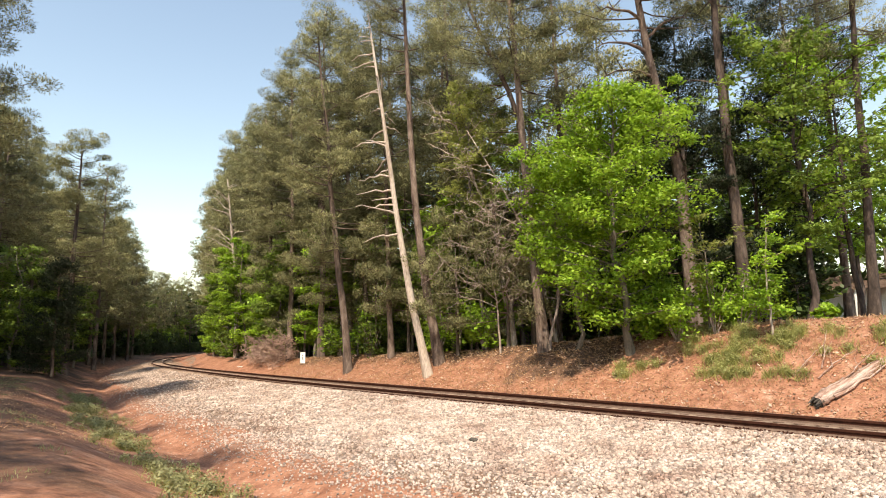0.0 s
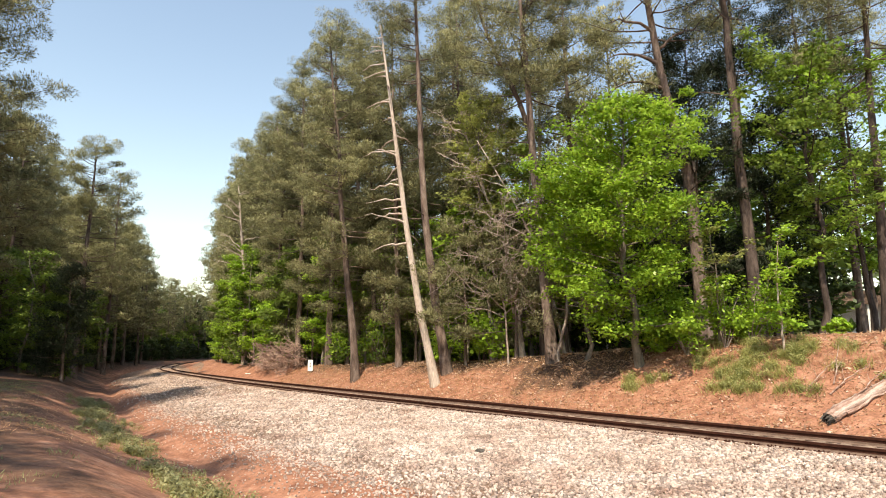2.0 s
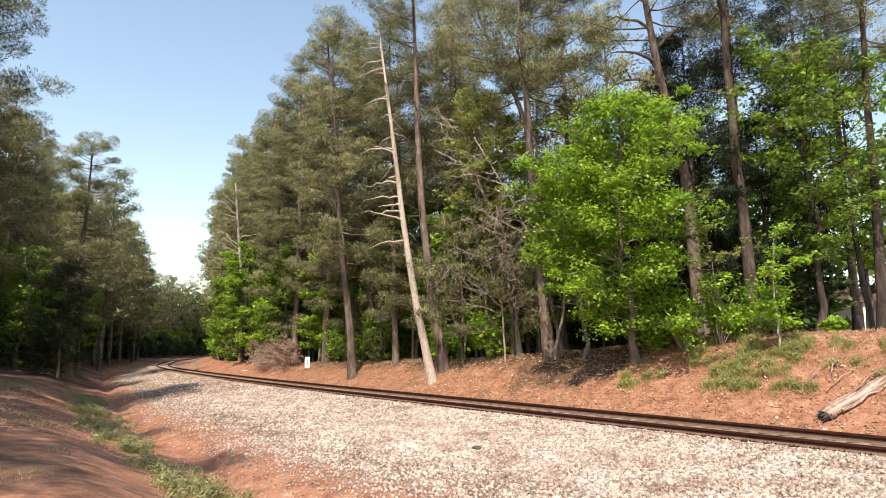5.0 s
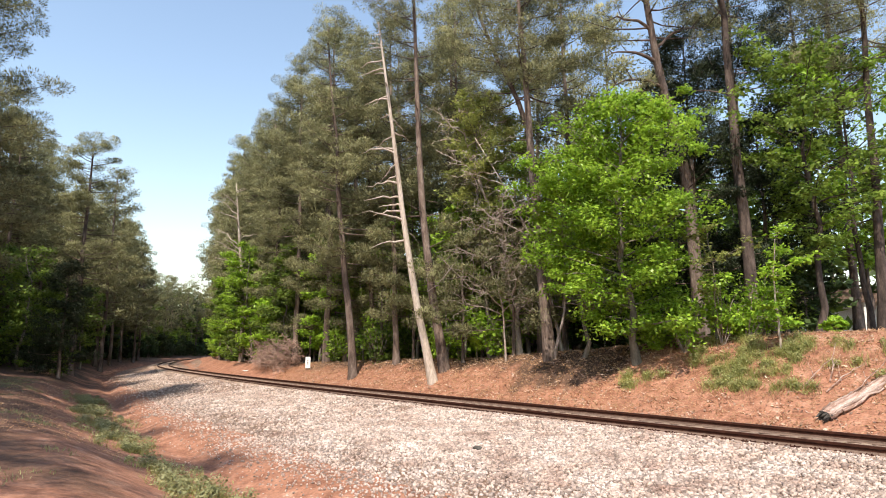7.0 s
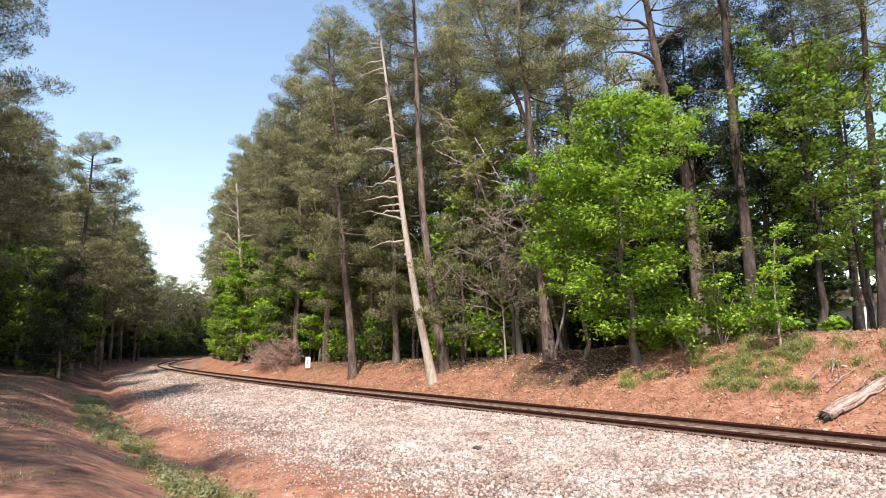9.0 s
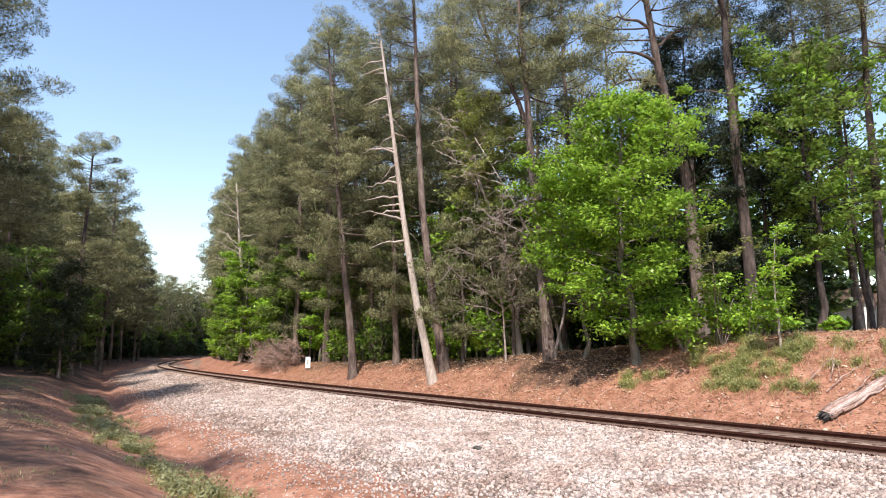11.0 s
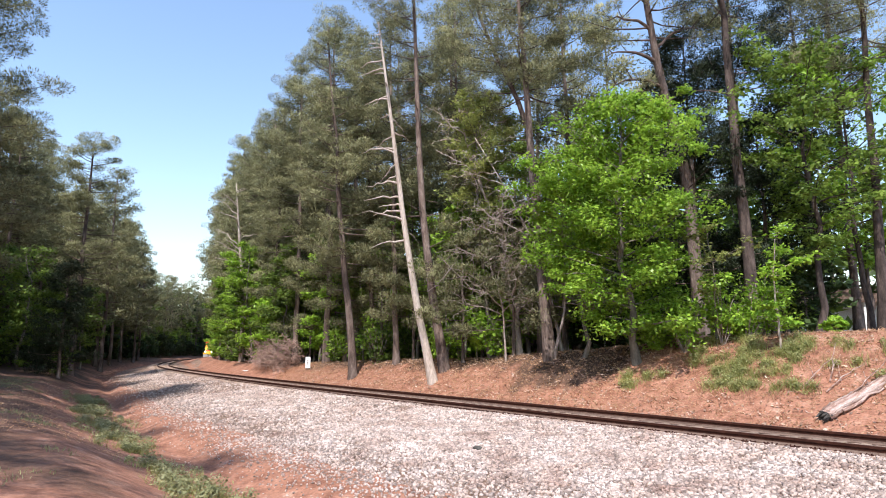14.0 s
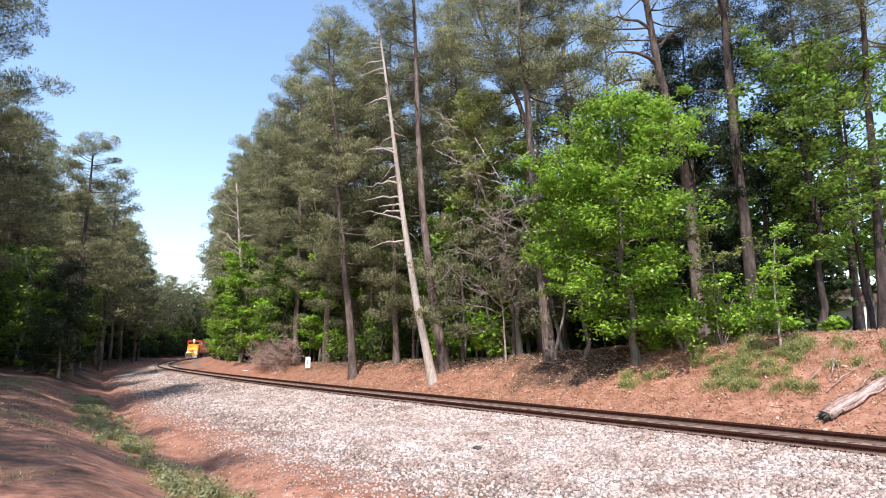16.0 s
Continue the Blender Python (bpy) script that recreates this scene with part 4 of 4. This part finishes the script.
def make_stones():
    r = rng_of(8)
    def scatter(n, s0, s1, lo, hi, size):
        s = s0 + (s1 - s0) * r.rand(n)
        w = ditch(s)
        u = r.rand(n)
        if lo is None:
            u = np.where(r.rand(n) < smooth((u - 0.45) / 0.6), 0.5 * r.rand(n), u)
            d = -1.75 - (w - 1.8) * u
        else:
            d = lo + (hi - lo) * u
        size = size * (1 - (0.45 * smooth((u - 0.5) / 0.5) if lo is None else 0))
        x, y = np.interp(s, S_AX, T_X), np.interp(s, S_AX, T_Y)
        a = np.radians(np.interp(s, HEAD_S, HEAD_A))
        px, py = x + d * np.cos(a), y - d * np.sin(a)
        z = np.maximum(ballast_z(s, d) + 0.014 * wave(px * 2.3, py * 2.3), ground_z(s, d, px, py))
        e = size * (0.55 + 0.9 * r.rand(n) ** 1.6)
        return np.stack([px, py, z + e * 0.22], 1), e
    sets = [scatter(52000, -3, 16, None, 0, 0.052), scatter(16000, 16, 34, None, 0, 0.058), scatter(8000, 34, 75, None, 0, 0.06), scatter(5000, -6, 30, -1.8, -1.05, 0.04), scatter(3500, -6, 40, 0.9, 2.8, 0.05)]
    C, E = np.concatenate([q[0] for q in sets]), np.concatenate([q[1] for q in sets])
    n = len(C)
    base = np.array([(x, y, z) for x in (-1, 1) for y in (-1, 1) for z in (-1, 1)], float) * 0.62
    u = r.normal(size=(n, 3, 3))
    q, _ = np.linalg.qr(u)
    V = np.einsum("kj,nji->nki", base, q) * (E[:, None, None] * (0.72 + 0.5 * r.rand(n, 8, 1)) * (0.65 + 0.5 * r.rand(n, 1, 3))) * np.array([1, 1, 0.85])
    V += C[:, None, :]
    tri = np.array([(0, 1, 3), (0, 3, 2), (4, 6, 7), (4, 7, 5), (0, 4, 5), (0, 5, 1), (2, 3, 7), (2, 7, 6), (0, 2, 6), (0, 6, 4), (1, 5, 7), (1, 7, 3)])
    F = (np.arange(n)[:, None, None] * 8 + tri).reshape(-1)
    me = bpy.data.meshes.new("ballast_stones")
    me.vertices.add(n * 8)
    me.vertices.foreach_set("co", V.astype(np.float32).ravel())
    me.loops.add(len(F))
    me.loops.foreach_set("vertex_index", F.astype(np.int32))
    me.polygons.add(len(F) // 3)
    me.polygons.foreach_set("loop_start", np.arange(0, len(F), 3, dtype=np.int32))
    me.materials.append(M_STONE)
    me.update(calc_edges=True)
    tagged(new("ballast_stones", me), "loose pale crushed granite stones on the track bed", "stones", kind="stuff")


# ---------------------------------------------------------------- grass, litter, log, sign
def make_blades(name, label, places, mat, length, width, per, category="grass", rise=1.0, loose=0.09):
    r = rng_of(len(places) + 17)
    P = np.repeat(np.array(places), per, 0)
    n = len(P)
    P[:, :2] += r.normal(size=(n, 2)) * loose
    s, d = to_track(P[:, 0], P[:, 1])
    P[:, 2] = ground_z(s, d, P[:, 0], P[:, 1]) + (0.012 if rise < 0.5 else -0.01)
    v = r.normal(size=(n, 3)) * np.array([0.45, 0.45, 0.2]) + np.array([0, 0, rise])
    v /= np.linalg.norm(v, axis=1)[:, None]
    L = length * (0.4 + 0.9 * r.rand(n, 1))
    side = np.cross(v, r.normal(size=(n, 3)))
    side /= np.linalg.norm(side, axis=1)[:, None]
    W = width * (0.6 + 0.8 * r.rand(n, 1))
    tip = P + v * L + r.normal(size=(n, 3)) * 0.2 * L * np.array([1, 1, 0.1])
    me = fast_mesh(name, np.stack([P - side * W, P + side * W, tip], 1).reshape(-1, 3), 3, mat)
    return tagged(new(name, me), label, category, kind="stuff")


def spots(r, n, s0, s1, d0, d1, patch=0.0):
    out = []
    while len(out) < n:
        s, d = s0 + (s1 - s0) * r.rand(), d0 + (d1 - d0) * r.rand()
        x, y, _, _ = on_track(s, d)
        if patch == 0 or noise.noise((x * 0.8, y * 0.8, patch)) > 0.02:
            out.append((x, y, 0.0))
    return out


def make_grass():
    r = rng_of(9)
    g = spots(r, 40, 2.5, 11, 4.6, 8.0, 3.0) + spots(r, 22, 4.2, 7.4, 4.8, 6.9) + spots(r, 18, 4.4, 7.0, 5.6, 7.4, 1.0) + spots(r, 16, -1, 4, 5.2, 8, 5.0)
    make_blades("bank_grass", "pale green grass tufts on the clay bank", g, M_GRASS, 0.40, 0.012, 70, loose=0.12)
    P = np.array(g)
    P[:, :2] += r.normal(size=(len(P), 2)) * 0.1
    sq, dq = to_track(P[:, 0], P[:, 1])
    P[:, 2] = ground_z(sq, dq, P[:, 0], P[:, 1]) + 0.17
    tagged(new("bank_weeds", fast_mesh("bank_weeds", leaves(r, P, 0.14 + 0.16 * r.rand(len(P)), 110, 0.06, 0.8), 4, M_WEED)), "leafy yellow-green weeds in rounded clumps on the bank", "weeds", kind="stuff")
    make_blades("dry_stalks", "brown dry stalks among the bank grass", spots(r, 60, 0, 10, 4.4, 7.6, 3.0) + g[::3], M_STRAW, 0.34, 0.008, 22, loose=0.14)
    e = []
    for i in range(330):
        s = 2 + 38 * r.rand()
        x, y, _, _ = on_track(s, -float(ditch(s)) - 0.8 - 0.5 * r.normal())
        if noise.noise((x * 0.55, y * 0.55, 7.0)) > -0.1:
            e.append((x, y, 0.0))
    make_blades("ditch_grass", "thin pale grass along the edge of the ditch", e, M_GRASS, 0.24, 0.008, 26, loose=0.16)
    P = np.array(e)
    sq, dq = to_track(P[:, 0], P[:, 1])
    P[:, 2] = ground_z(sq, dq, P[:, 0], P[:, 1]) + 0.15
    tagged(new("ditch_weeds", fast_mesh("ditch_weeds", leaves(r, P, 0.10 + 0.17 * r.rand(len(P)), 80, 0.06, 0.9), 4, M_DITCHWEED)), "dull green leafy weeds along the edge of the ditch", "weeds", kind="stuff")
    w = []
    for i in range(900):
        s = 3 + 40 * r.rand()
        x, y, _, _ = on_track(s, -float(ditch(s)) - 3.2 - 9 * r.rand())
        if noise.noise((x * 0.35, y * 0.35, 2.0)) > 0.0:
            w.append((x, y, 0.0))
    make_blades("thin_grass", "thin short grass on worn clay ground", w, M_DITCHWEED, 0.10, 0.010, 40, loose=0.25)
    w = []
    for i in range(1500):
        s = 13 + 28 * r.rand()
        w.append((*on_track(s, -float(ditch(s)) - 1.2 - 14 * r.rand())[:2], 0.0))
    make_blades("ground_straw", "fallen pine straw on the worn ground", w, M_STRAW, 0.11, 0.010, 6, "litter", 0.12, 0.35)
    lt = spots(r, 4200, -2, 45, 2.6, 9.5)
    make_blades("pine_straw", "fallen pine straw and dead twigs on the bank", lt, M_STRAW, 0.16, 0.016, 10, "litter", 0.12, 0.3)
    lf = spots(r, 2600, -2, 40, 2.7, 9.0)
    P = np.array(lf)
    sq, dq = to_track(P[:, 0], P[:, 1])
    P[:, 2] = ground_z(sq, dq, P[:, 0], P[:, 1]) + 0.03
    fl = leaves(r, P, np.full(len(P), 0.16), 3, 0.085, 0.12)
    tagged(new("dead_leaves", fast_mesh("dead_leaves", fl, 4, M_FLECK)), "pale dead leaves scattered over the clay bank", "litter", kind="stuff")


def make_log():
    """A split old trunk that lies up the bank, pale above, with its broken end charred."""
    r = rng_of(4)
    log = thing("fallen_log", (11.4, 18.75, land(11.4, 18.75) + 0.12), "weathered split log with a charred broken end", "log")
    log.rotation_euler = (0, radians(-24.5), radians(12.1))
    n, sides = 30, 20
    t = np.linspace(0, 1, n)
    p = np.stack([3.0 * t, 0.05 * np.sin(5 * t), 0.03 * np.sin(7 * t + 1)], 1)
    V, Fc = tubes([(p, np.interp(t, [0, 0.3, 0.7, 0.9, 1], [0.17, 0.19, 0.17, 0.13, 0.06]))], sides)
    # grooves along the grain, and rot along the length
    groove = np.tile(rng_of(6).normal(size=(sides, 1)) * 0.03, (n, 1)) + np.repeat(rng_of(5).normal(size=(n, 1)) * 0.012, sides, 0)
    c = np.repeat(p, sides, 0)
    V = V + groove * (V - c) / 0.17 + rng_of(12).normal(size=V.shape) * 0.006
    child("trunk", mesh_of("trunk", V, Fc, M_LOG, True), log)
    runs = []
    for k in range(14):
        w, q = 6.283 * k / 14, 0.07 + 0.09 * r.rand()
        y, z = q * math.cos(w), q * math.sin(w)
        runs.append(([(0.10, y, z), (-0.02, y * 1.05, z * 1.05), (-0.06 - 0.16 * r.rand(), y * 1.1, z * 1.1)], [0.06, 0.045, 0.008]))
    V, Fc = tubes(runs, 5)
    child("charred_end", mesh_of("charred_end", V + rng_of(7).normal(size=V.shape) * 0.008, Fc, M_DARKSTONE), log, "blackened splintered end")
    for q0, q1, w in (((1.05, 0, 0.12), (3.1, 0.1, 0.55), 0.024), ((1.9, 0, 0.12), (2.3, 0.4, 0.4), 0.018), ((0.5, -0.16, -0.02), (2.9, -0.34, 0.0), 0.06)):
        V, Fc = tubes([(bent(r, q0, q1, 8, 0.03, 0.1), np.linspace(w, 0.008, 8))], 7)
        child("branch", mesh_of("branch", V, Fc, M_LOG, True), log)
    for at, far, side in (((12.2, 19.9), (1.65, 0.35, 1.05), (0.9, 0.7, 0.95)), ((11.9, 20.6), (1.2, 0.2, 1.0), (0.5, 0.5, 0.8)), ((12.6, 20.3), (0.5, 0.3, 1.3), (0.5, 0.1, 0.9))):
        stick = thing("fallen_branch", (*at, land(*at)), "bare dry branch lying on the bank", "branch", "dry branches by the log")
        V, Fc = tubes([(bent(r, (0, 0, 0.03), far, 8, -0.03, 0.12), np.linspace(0.026, 0.007, 8)), (bent(r, np.array(far) * 0.35, side, 5), np.linspace(0.014, 0.005, 5))], 6)
        child("stem", mesh_of("stem", V, Fc, M_LOG, True), stick)


def rock(name, at, size, mat, label, seed):
    r = rng_of(seed)
    bm = bmesh.new()
    bmesh.ops.create_icosphere(bm, subdivisions=2, radius=1)
    for v in bm.verts:
        v.co = v.co * (0.8 + 0.35 * r.rand())
        v.co.x, v.co.y, v.co.z = v.co.x * size[0], v.co.y * size[1], v.co.z * size[2]
    me = bpy.data.meshes.new(name)
    bm.to_mesh(me), bm.free()
    me.materials.append(mat)
    ob = new(name, me)
    ob.location = at
    tagged(ob, label, "stone")


def make_small():
    sign = thing("marker_sign", on_land(-10.8, 49.6, 0), "small white trackside marker board", "sign")
    a = -38
    bm = box(bmesh.new(), -0.21, 0.21, -0.012, 0.012, 0.12, 1.0, 0.006)
    board = part("board", bm, M_WHITE, sign)
    bm = box(bmesh.new(), -0.03, 0.03, 0.014, 0.06, -0.4, 0.95, 0.004)
    part("post", bm, M_GREYBARK, sign)
    for z in (0.42, 0.56, 0.70):
        part("dark_bar", box(bmesh.new(), -0.05, 0.05, -0.018, -0.0125, z, z + 0.07), M_DARKSTONE, sign)
    sign.rotation_euler = (0, 0, radians(-10))
    s, d = to_track([0.95], [17.4])
    rock("dark_rock", (0.95, 17.4, float(ballast_z(s, d)[0]) + 0.04), (0.14, 0.1, 0.07), M_DARKSTONE, "dark stone lying on the pale ballast", 1)
    s, d = to_track([5.6], [16.6])
    rock("dark_rock", (5.6, 16.6, float(ballast_z(s, d)[0]) + 0.03), (0.08, 0.06, 0.05), M_DARKSTONE, "dark stone lying on the pale ballast", 2)
    board = thing("white_plank", on_land(-19.2, 60.6, -0.06), "short white board lying beside the track", "plank")
    part("plank", box(bmesh.new(), -0.3, 0.3, -0.06, 0.06, -0.03, 0.03, 0.005), M_WHITE, board)


def make_house(x, y, turn, w, dp, h):
    """A pale house far behind the trees: walls, porch posts, roof, windows and a door."""
    house = thing("house", (x, y, land(x, y)), "pale house with a shallow roof behind the trees", "house")
    house.rotation_euler = (0, 0, radians(turn))
    part("wall", box(bmesh.new(), -w / 2, w / 2, 0, dp, -0.5, h, 0.02), M_SIDING, house)
    bm = bmesh.new()
    vs = [bm.verts.new(p) for p in ((-w / 2 - 0.5, -1.8, h - 0.1), (w / 2 + 0.5, -1.8, h - 0.1), (w / 2 + 0.5, dp / 2, h + 1.5), (-w / 2 - 0.5, dp / 2, h + 1.5), (w / 2 + 0.5, dp + 0.5, h), (-w / 2 - 0.5, dp + 0.5, h))]
    for f in ((0, 1, 2, 3), (3, 2, 4, 5)):
        bm.faces.new([vs[i] for i in f])
    bmesh.ops.solidify(bm, geom=bm.faces[:], thickness=0.15)
    part("roof", bm, M_ROOF, house, "brown shingle roof")
    for k in range(5):
        px = -w / 2 + 0.3 + k * (w - 0.6) / 4
        part("porch_post", box(bmesh.new(), px - 0.08, px + 0.08, -1.55, -1.39, -0.5, h - 0.05, 0.01), M_WHITE, house)
    for px in (-w * 0.3, w * 0.3):
        win = part("window", box(bmesh.new(), px - 0.55, px + 0.55, -0.06, 0.02, 0.9, 2.2, 0.01), M_WHITE, house)
        part("pane", box(bmesh.new(), px - 0.46, px + 0.46, -0.075, -0.062, 1.0, 2.1), M_GLASS, win)
    part("door", box(bmesh.new(), -0.5, 0.5, -0.05, 0.02, 0.0, 2.1, 0.01), M_GREYBARK, house)


# ---------------------------------------------------------------- train
def wheel_mesh(rad):
    bm = bmesh.new()
    bmesh.ops.create_cone(bm, cap_ends=True, segments=20, radius1=rad, radius2=rad, depth=0.13, matrix=pose(0, 0, 0, 90, 0, 0))
    bmesh.ops.create_cone(bm, cap_ends=True, segments=20, radius1=rad + 0.03, radius2=rad + 0.03, depth=0.03, matrix=pose(0, 0.06, 0, 90, 0, 0))
    me = bpy.data.meshes.new("wheel")
    bm.to_mesh(me), bm.free()
    me.materials.append(M_UNDER)
    return me


def trucks(owner, xs, axles, spacing, rad, wm):
    for x in xs:
        bm = bmesh.new()
        for y in (-0.98, 0.98):
            box(bm, x - spacing * (axles - 1) / 2 - 0.6, x + spacing * (axles - 1) / 2 + 0.6, y - 0.09, y + 0.09, rad - 0.1, rad + 0.35, 0.04)
        box(bm, x - 0.3, x + 0.3, -0.98, 0.98, rad, rad + 0.3)
        truck = part("truck", bm, M_UNDER, owner)
        for i in range(axles):
            for y, turn in ((-0.755, 0), (0.755, 180)):
                w = child("wheel", wm, truck)
                w.matrix_basis = Matrix.Translation((x + (i - (axles - 1) / 2) * spacing, y, rad)) @ pose(0, 0, 0, 0, 0, turn)


def make_locomotive(wm):
    """Front at +x. 20 m long, 4.7 m high over the rails."""
    loco = thing("locomotive", (0, 0, 0), "red and yellow diesel locomotive with lit headlights", "locomotive")
    part("underframe", box(bmesh.new(), -9.9, 9.9, -1.5, 1.5, 1.15, 1.5, 0.04), M_UNDER, loco)
    part("fuel_tank", box(bmesh.new(), -2.6, 2.6, -1.35, 1.35, 0.45, 1.15, 0.15), M_UNDER, loco)
    part("hood", box(bmesh.new(), -9.4, 4.9, -0.95, 0.95, 1.5, 4.35, 0.12), M_RED, loco)
    for x in (-8.2, -6.2, -4.2):
        part("radiator_grille", box(bmesh.new(), x - 0.8, x + 0.8, -0.98, 0.98, 3.1, 4.0, 0.02), M_UNDER, loco)
    for x in (-7.2, -5.0):
        bm = bmesh.new()
        bmesh.ops.create_cone(bm, cap_ends=True, segments=20, radius1=0.7, radius2=0.65, depth=0.25, matrix=pose(x, 0, 4.42))
        part("fan", bm, M_UNDER, loco)
    part("stripe", box(bmesh.new(), -9.3, 4.8, -0.962, 0.962, 2.2, 2.7, 0.01), M_YELLOWPAINT, loco)
    part("cab", box(bmesh.new(), 4.9, 7.6, -1.5, 1.5, 1.5, 4.55, 0.16), M_RED, loco, "red cab with a rounded roof")
    bm = box(bmesh.new(), 7.6, 9.3, -1.25, 1.25, 1.5, 3.35, 0.25)
    for v in bm.verts:
        if v.co.x > 8.5 and v.co.z > 2.6:
            v.co.x -= 0.35
    nose = part("nose", bm, M_YELLOWPAINT, loco, "yellow sloped nose")
    part("nose_stripe", box(bmesh.new(), 9.25, 9.33, -1.0, 1.0, 1.75, 2.05, 0.01), M_RED, nose)
    part("brow", box(bmesh.new(), 7.55, 7.63, -1.4, 1.4, 3.36, 3.52, 0.01), M_YELLOWPAINT, loco)
    for y in (-0.72, 0.72):
        part("windshield", box(bmesh.new(), 7.6, 7.64, y - 0.5, y + 0.5, 3.55, 4.15, 0.02), M_GLASS, loco)
        part("side_window", box(bmesh.new(), 5.5, 6.9, 1.49 * (1 if y > 0 else -1) - 0.03, 1.49 * (1 if y > 0 else -1) + 0.03, 3.3, 4.0, 0.02), M_GLASS, loco)
        lamp = bmesh.new()
        bmesh.ops.create_uvsphere(lamp, u_segments=14, v_segments=8, radius=0.17, matrix=pose(9.72, y * 1.2, 1.62))
        part("ditch_light", lamp, M_LAMP, loco, "bright ditch light")
    part("number_board", box(bmesh.new(), 7.5, 7.66, -0.5, 0.5, 4.2, 4.62, 0.03), M_UNDER, loco)
    lamp = bmesh.new()
    bmesh.ops.create_uvsphere(lamp, u_segments=14, v_segments=8, radius=0.2, matrix=pose(7.66, 0, 4.42))
    part("headlight", lamp, M_LAMP, loco, "bright headlight")
    part("front_platform", box(bmesh.new(), 9.3, 9.95, -1.5, 1.5, 0.95, 1.5, 0.05), M_YELLOWPAINT, loco)
    bm = box(bmesh.new(), 9.9, 10.15, -1.35, 1.35, 0.2, 0.95, 0.05)
    part("plow", bm, M_PLOW, loco, "grey steel plow")
    part("coupler", box(bmesh.new(), 10.15, 10.6, -0.15, 0.15, 0.72, 1.02, 0.04), M_UNDER, loco)
    for y in (-1.42, 1.42):
        bm = box(bmesh.new(), -9.5, 4.8, y - 0.02, y + 0.02, 2.42, 2.46)
        for x in np.arange(-9.4, 4.8, 2.0):
            box(bm, x - 0.02, x + 0.02, y - 0.02, y + 0.02, 1.5, 2.42)
        part("handrail", bm, M_YELLOWPAINT, loco)
    trucks(loco, (-6.2, 6.2), 3, 1.7, 0.5, wm)
    return loco


def make_hopper(wm, label, mat):
    car = thing("freight_car", (0, 0, 0), label, "freight car", "freight cars of the train")
    part("sill", box(bmesh.new(), -7.6, 7.6, -1.2, 1.2, 1.0, 1.35, 0.03), M_UNDER, car)
    bm = box(bmesh.new(), -7.3, 7.3, -1.55, 1.55, 1.35, 4.4, 0.1)
    for v in bm.verts:
        if v.co.z < 2.0:
            v.co.x *= 0.82
    part("body", bm, mat, car)
    for x in np.arange(-6.4, 6.5, 1.6):
        for y in (-1.57, 1.57):
            part("rib", box(bmesh.new(), x - 0.06, x + 0.06, y - 0.05, y + 0.05, 2.1, 4.3, 0.01), mat, car)
    part("roof_walk", box(bmesh.new(), -7.2, 7.2, -0.4, 0.4, 4.45, 4.52), M_UNDER, car)
    part("coupler", box(bmesh.new(), -8.3, -7.6, -0.15, 0.15, 0.75, 1.0, 0.03), M_UNDER, car)
    trucks(car, (-5.6, 5.6), 2, 1.75, 0.42, wm)
    return car


def glow(name, colour, strength):
    m = bpy.data.materials.new(name)
    m.use_nodes = True
    b = m.node_tree.nodes["Principled BSDF"]
    b.inputs["Emission Color"].default_value, b.inputs["Emission Strength"].default_value = (*colour, 1), strength
    return m


M_RED = material("red_paint", [(0.3, (0.50, 0.035, 0.02)), (0.7, (0.62, 0.06, 0.03))], 1.5, 4, 0.4, 0.05, spec=0.5)
M_YELLOWPAINT = material("yellow_paint", [(0.3, (0.72, 0.36, 0.02)), (0.7, (0.85, 0.48, 0.04))], 1.5, 4, 0.4, 0.05, spec=0.5)
M_UNDER = material("grimy_black_steel", [(0.3, (0.02, 0.018, 0.016)), (0.7, (0.05, 0.045, 0.04))], 3, 4, 0.7, 0.1)
M_PLOW = material("grey_steel", [(0.3, (0.30, 0.29, 0.28)), (0.7, (0.42, 0.41, 0.40))], 3, 4, 0.6, 0.1)
M_BROWN = material("oxide_red_paint", [(0.3, (0.20, 0.05, 0.03)), (0.7, (0.30, 0.08, 0.05))], 1.0, 6, 0.7, 0.1)
M_GLASS = material("dark_glass", [(0.3, (0.02, 0.025, 0.03)), (0.7, (0.03, 0.035, 0.04))], 1, 2, 0.08, 0, spec=0.8)
M_SIDING = material("pale_siding", [(0.3, (0.55, 0.58, 0.60)), (0.7, (0.68, 0.70, 0.72))], 2, 4, 0.7, 0.1)
M_ROOF = material("brown_shingles", [(0.3, (0.12, 0.08, 0.06)), (0.7, (0.24, 0.16, 0.12))], 3, 6, 0.9, 0.3)
M_BRUSH = material("dry_brush", [(0.3, (0.24, 0.15, 0.12)), (0.7, (0.48, 0.35, 0.29))], 3, 4, 0.9, 0)
M_LAMP = glow("lamp_glass", (1.0, 0.93, 0.8), 30)

hero_trees()
forest()
far_woods()
make_log()
make_small()
make_house(34.5, 50.0, -35, 13, 8, 3.0)
make_house(15.6, 60.0, -10, 8, 7, 2.8)
make_grass()
wm = wheel_mesh(0.48)
TRAIN = [(make_locomotive(wm), 10.15)]
for k in range(5):
    TRAIN.append((make_hopper(wm, "oxide-red covered freight car of the train", M_BROWN), 10.15 * 2 + 1.0 + 8.4 + k * 16.6))
make_track()
make_stones()


def motions():
    """The train comes round the bend at a steady 11.7 m/s."""
    for ob, behind in TRAIN:
        rows = []
        for t in (0, 2, 4, 6, 8, 10, 12, 13, 14, 14.5, 15, 15.5, 16):
            s = 155.5 + 11.7 * (16 - t) + behind
            x, y, _, a = on_track(s)
            rows.append((t, pose(x, y, 0.0, 0, 0, -math.degrees(a) - 90)))
        walk(ob, rows)


motions()
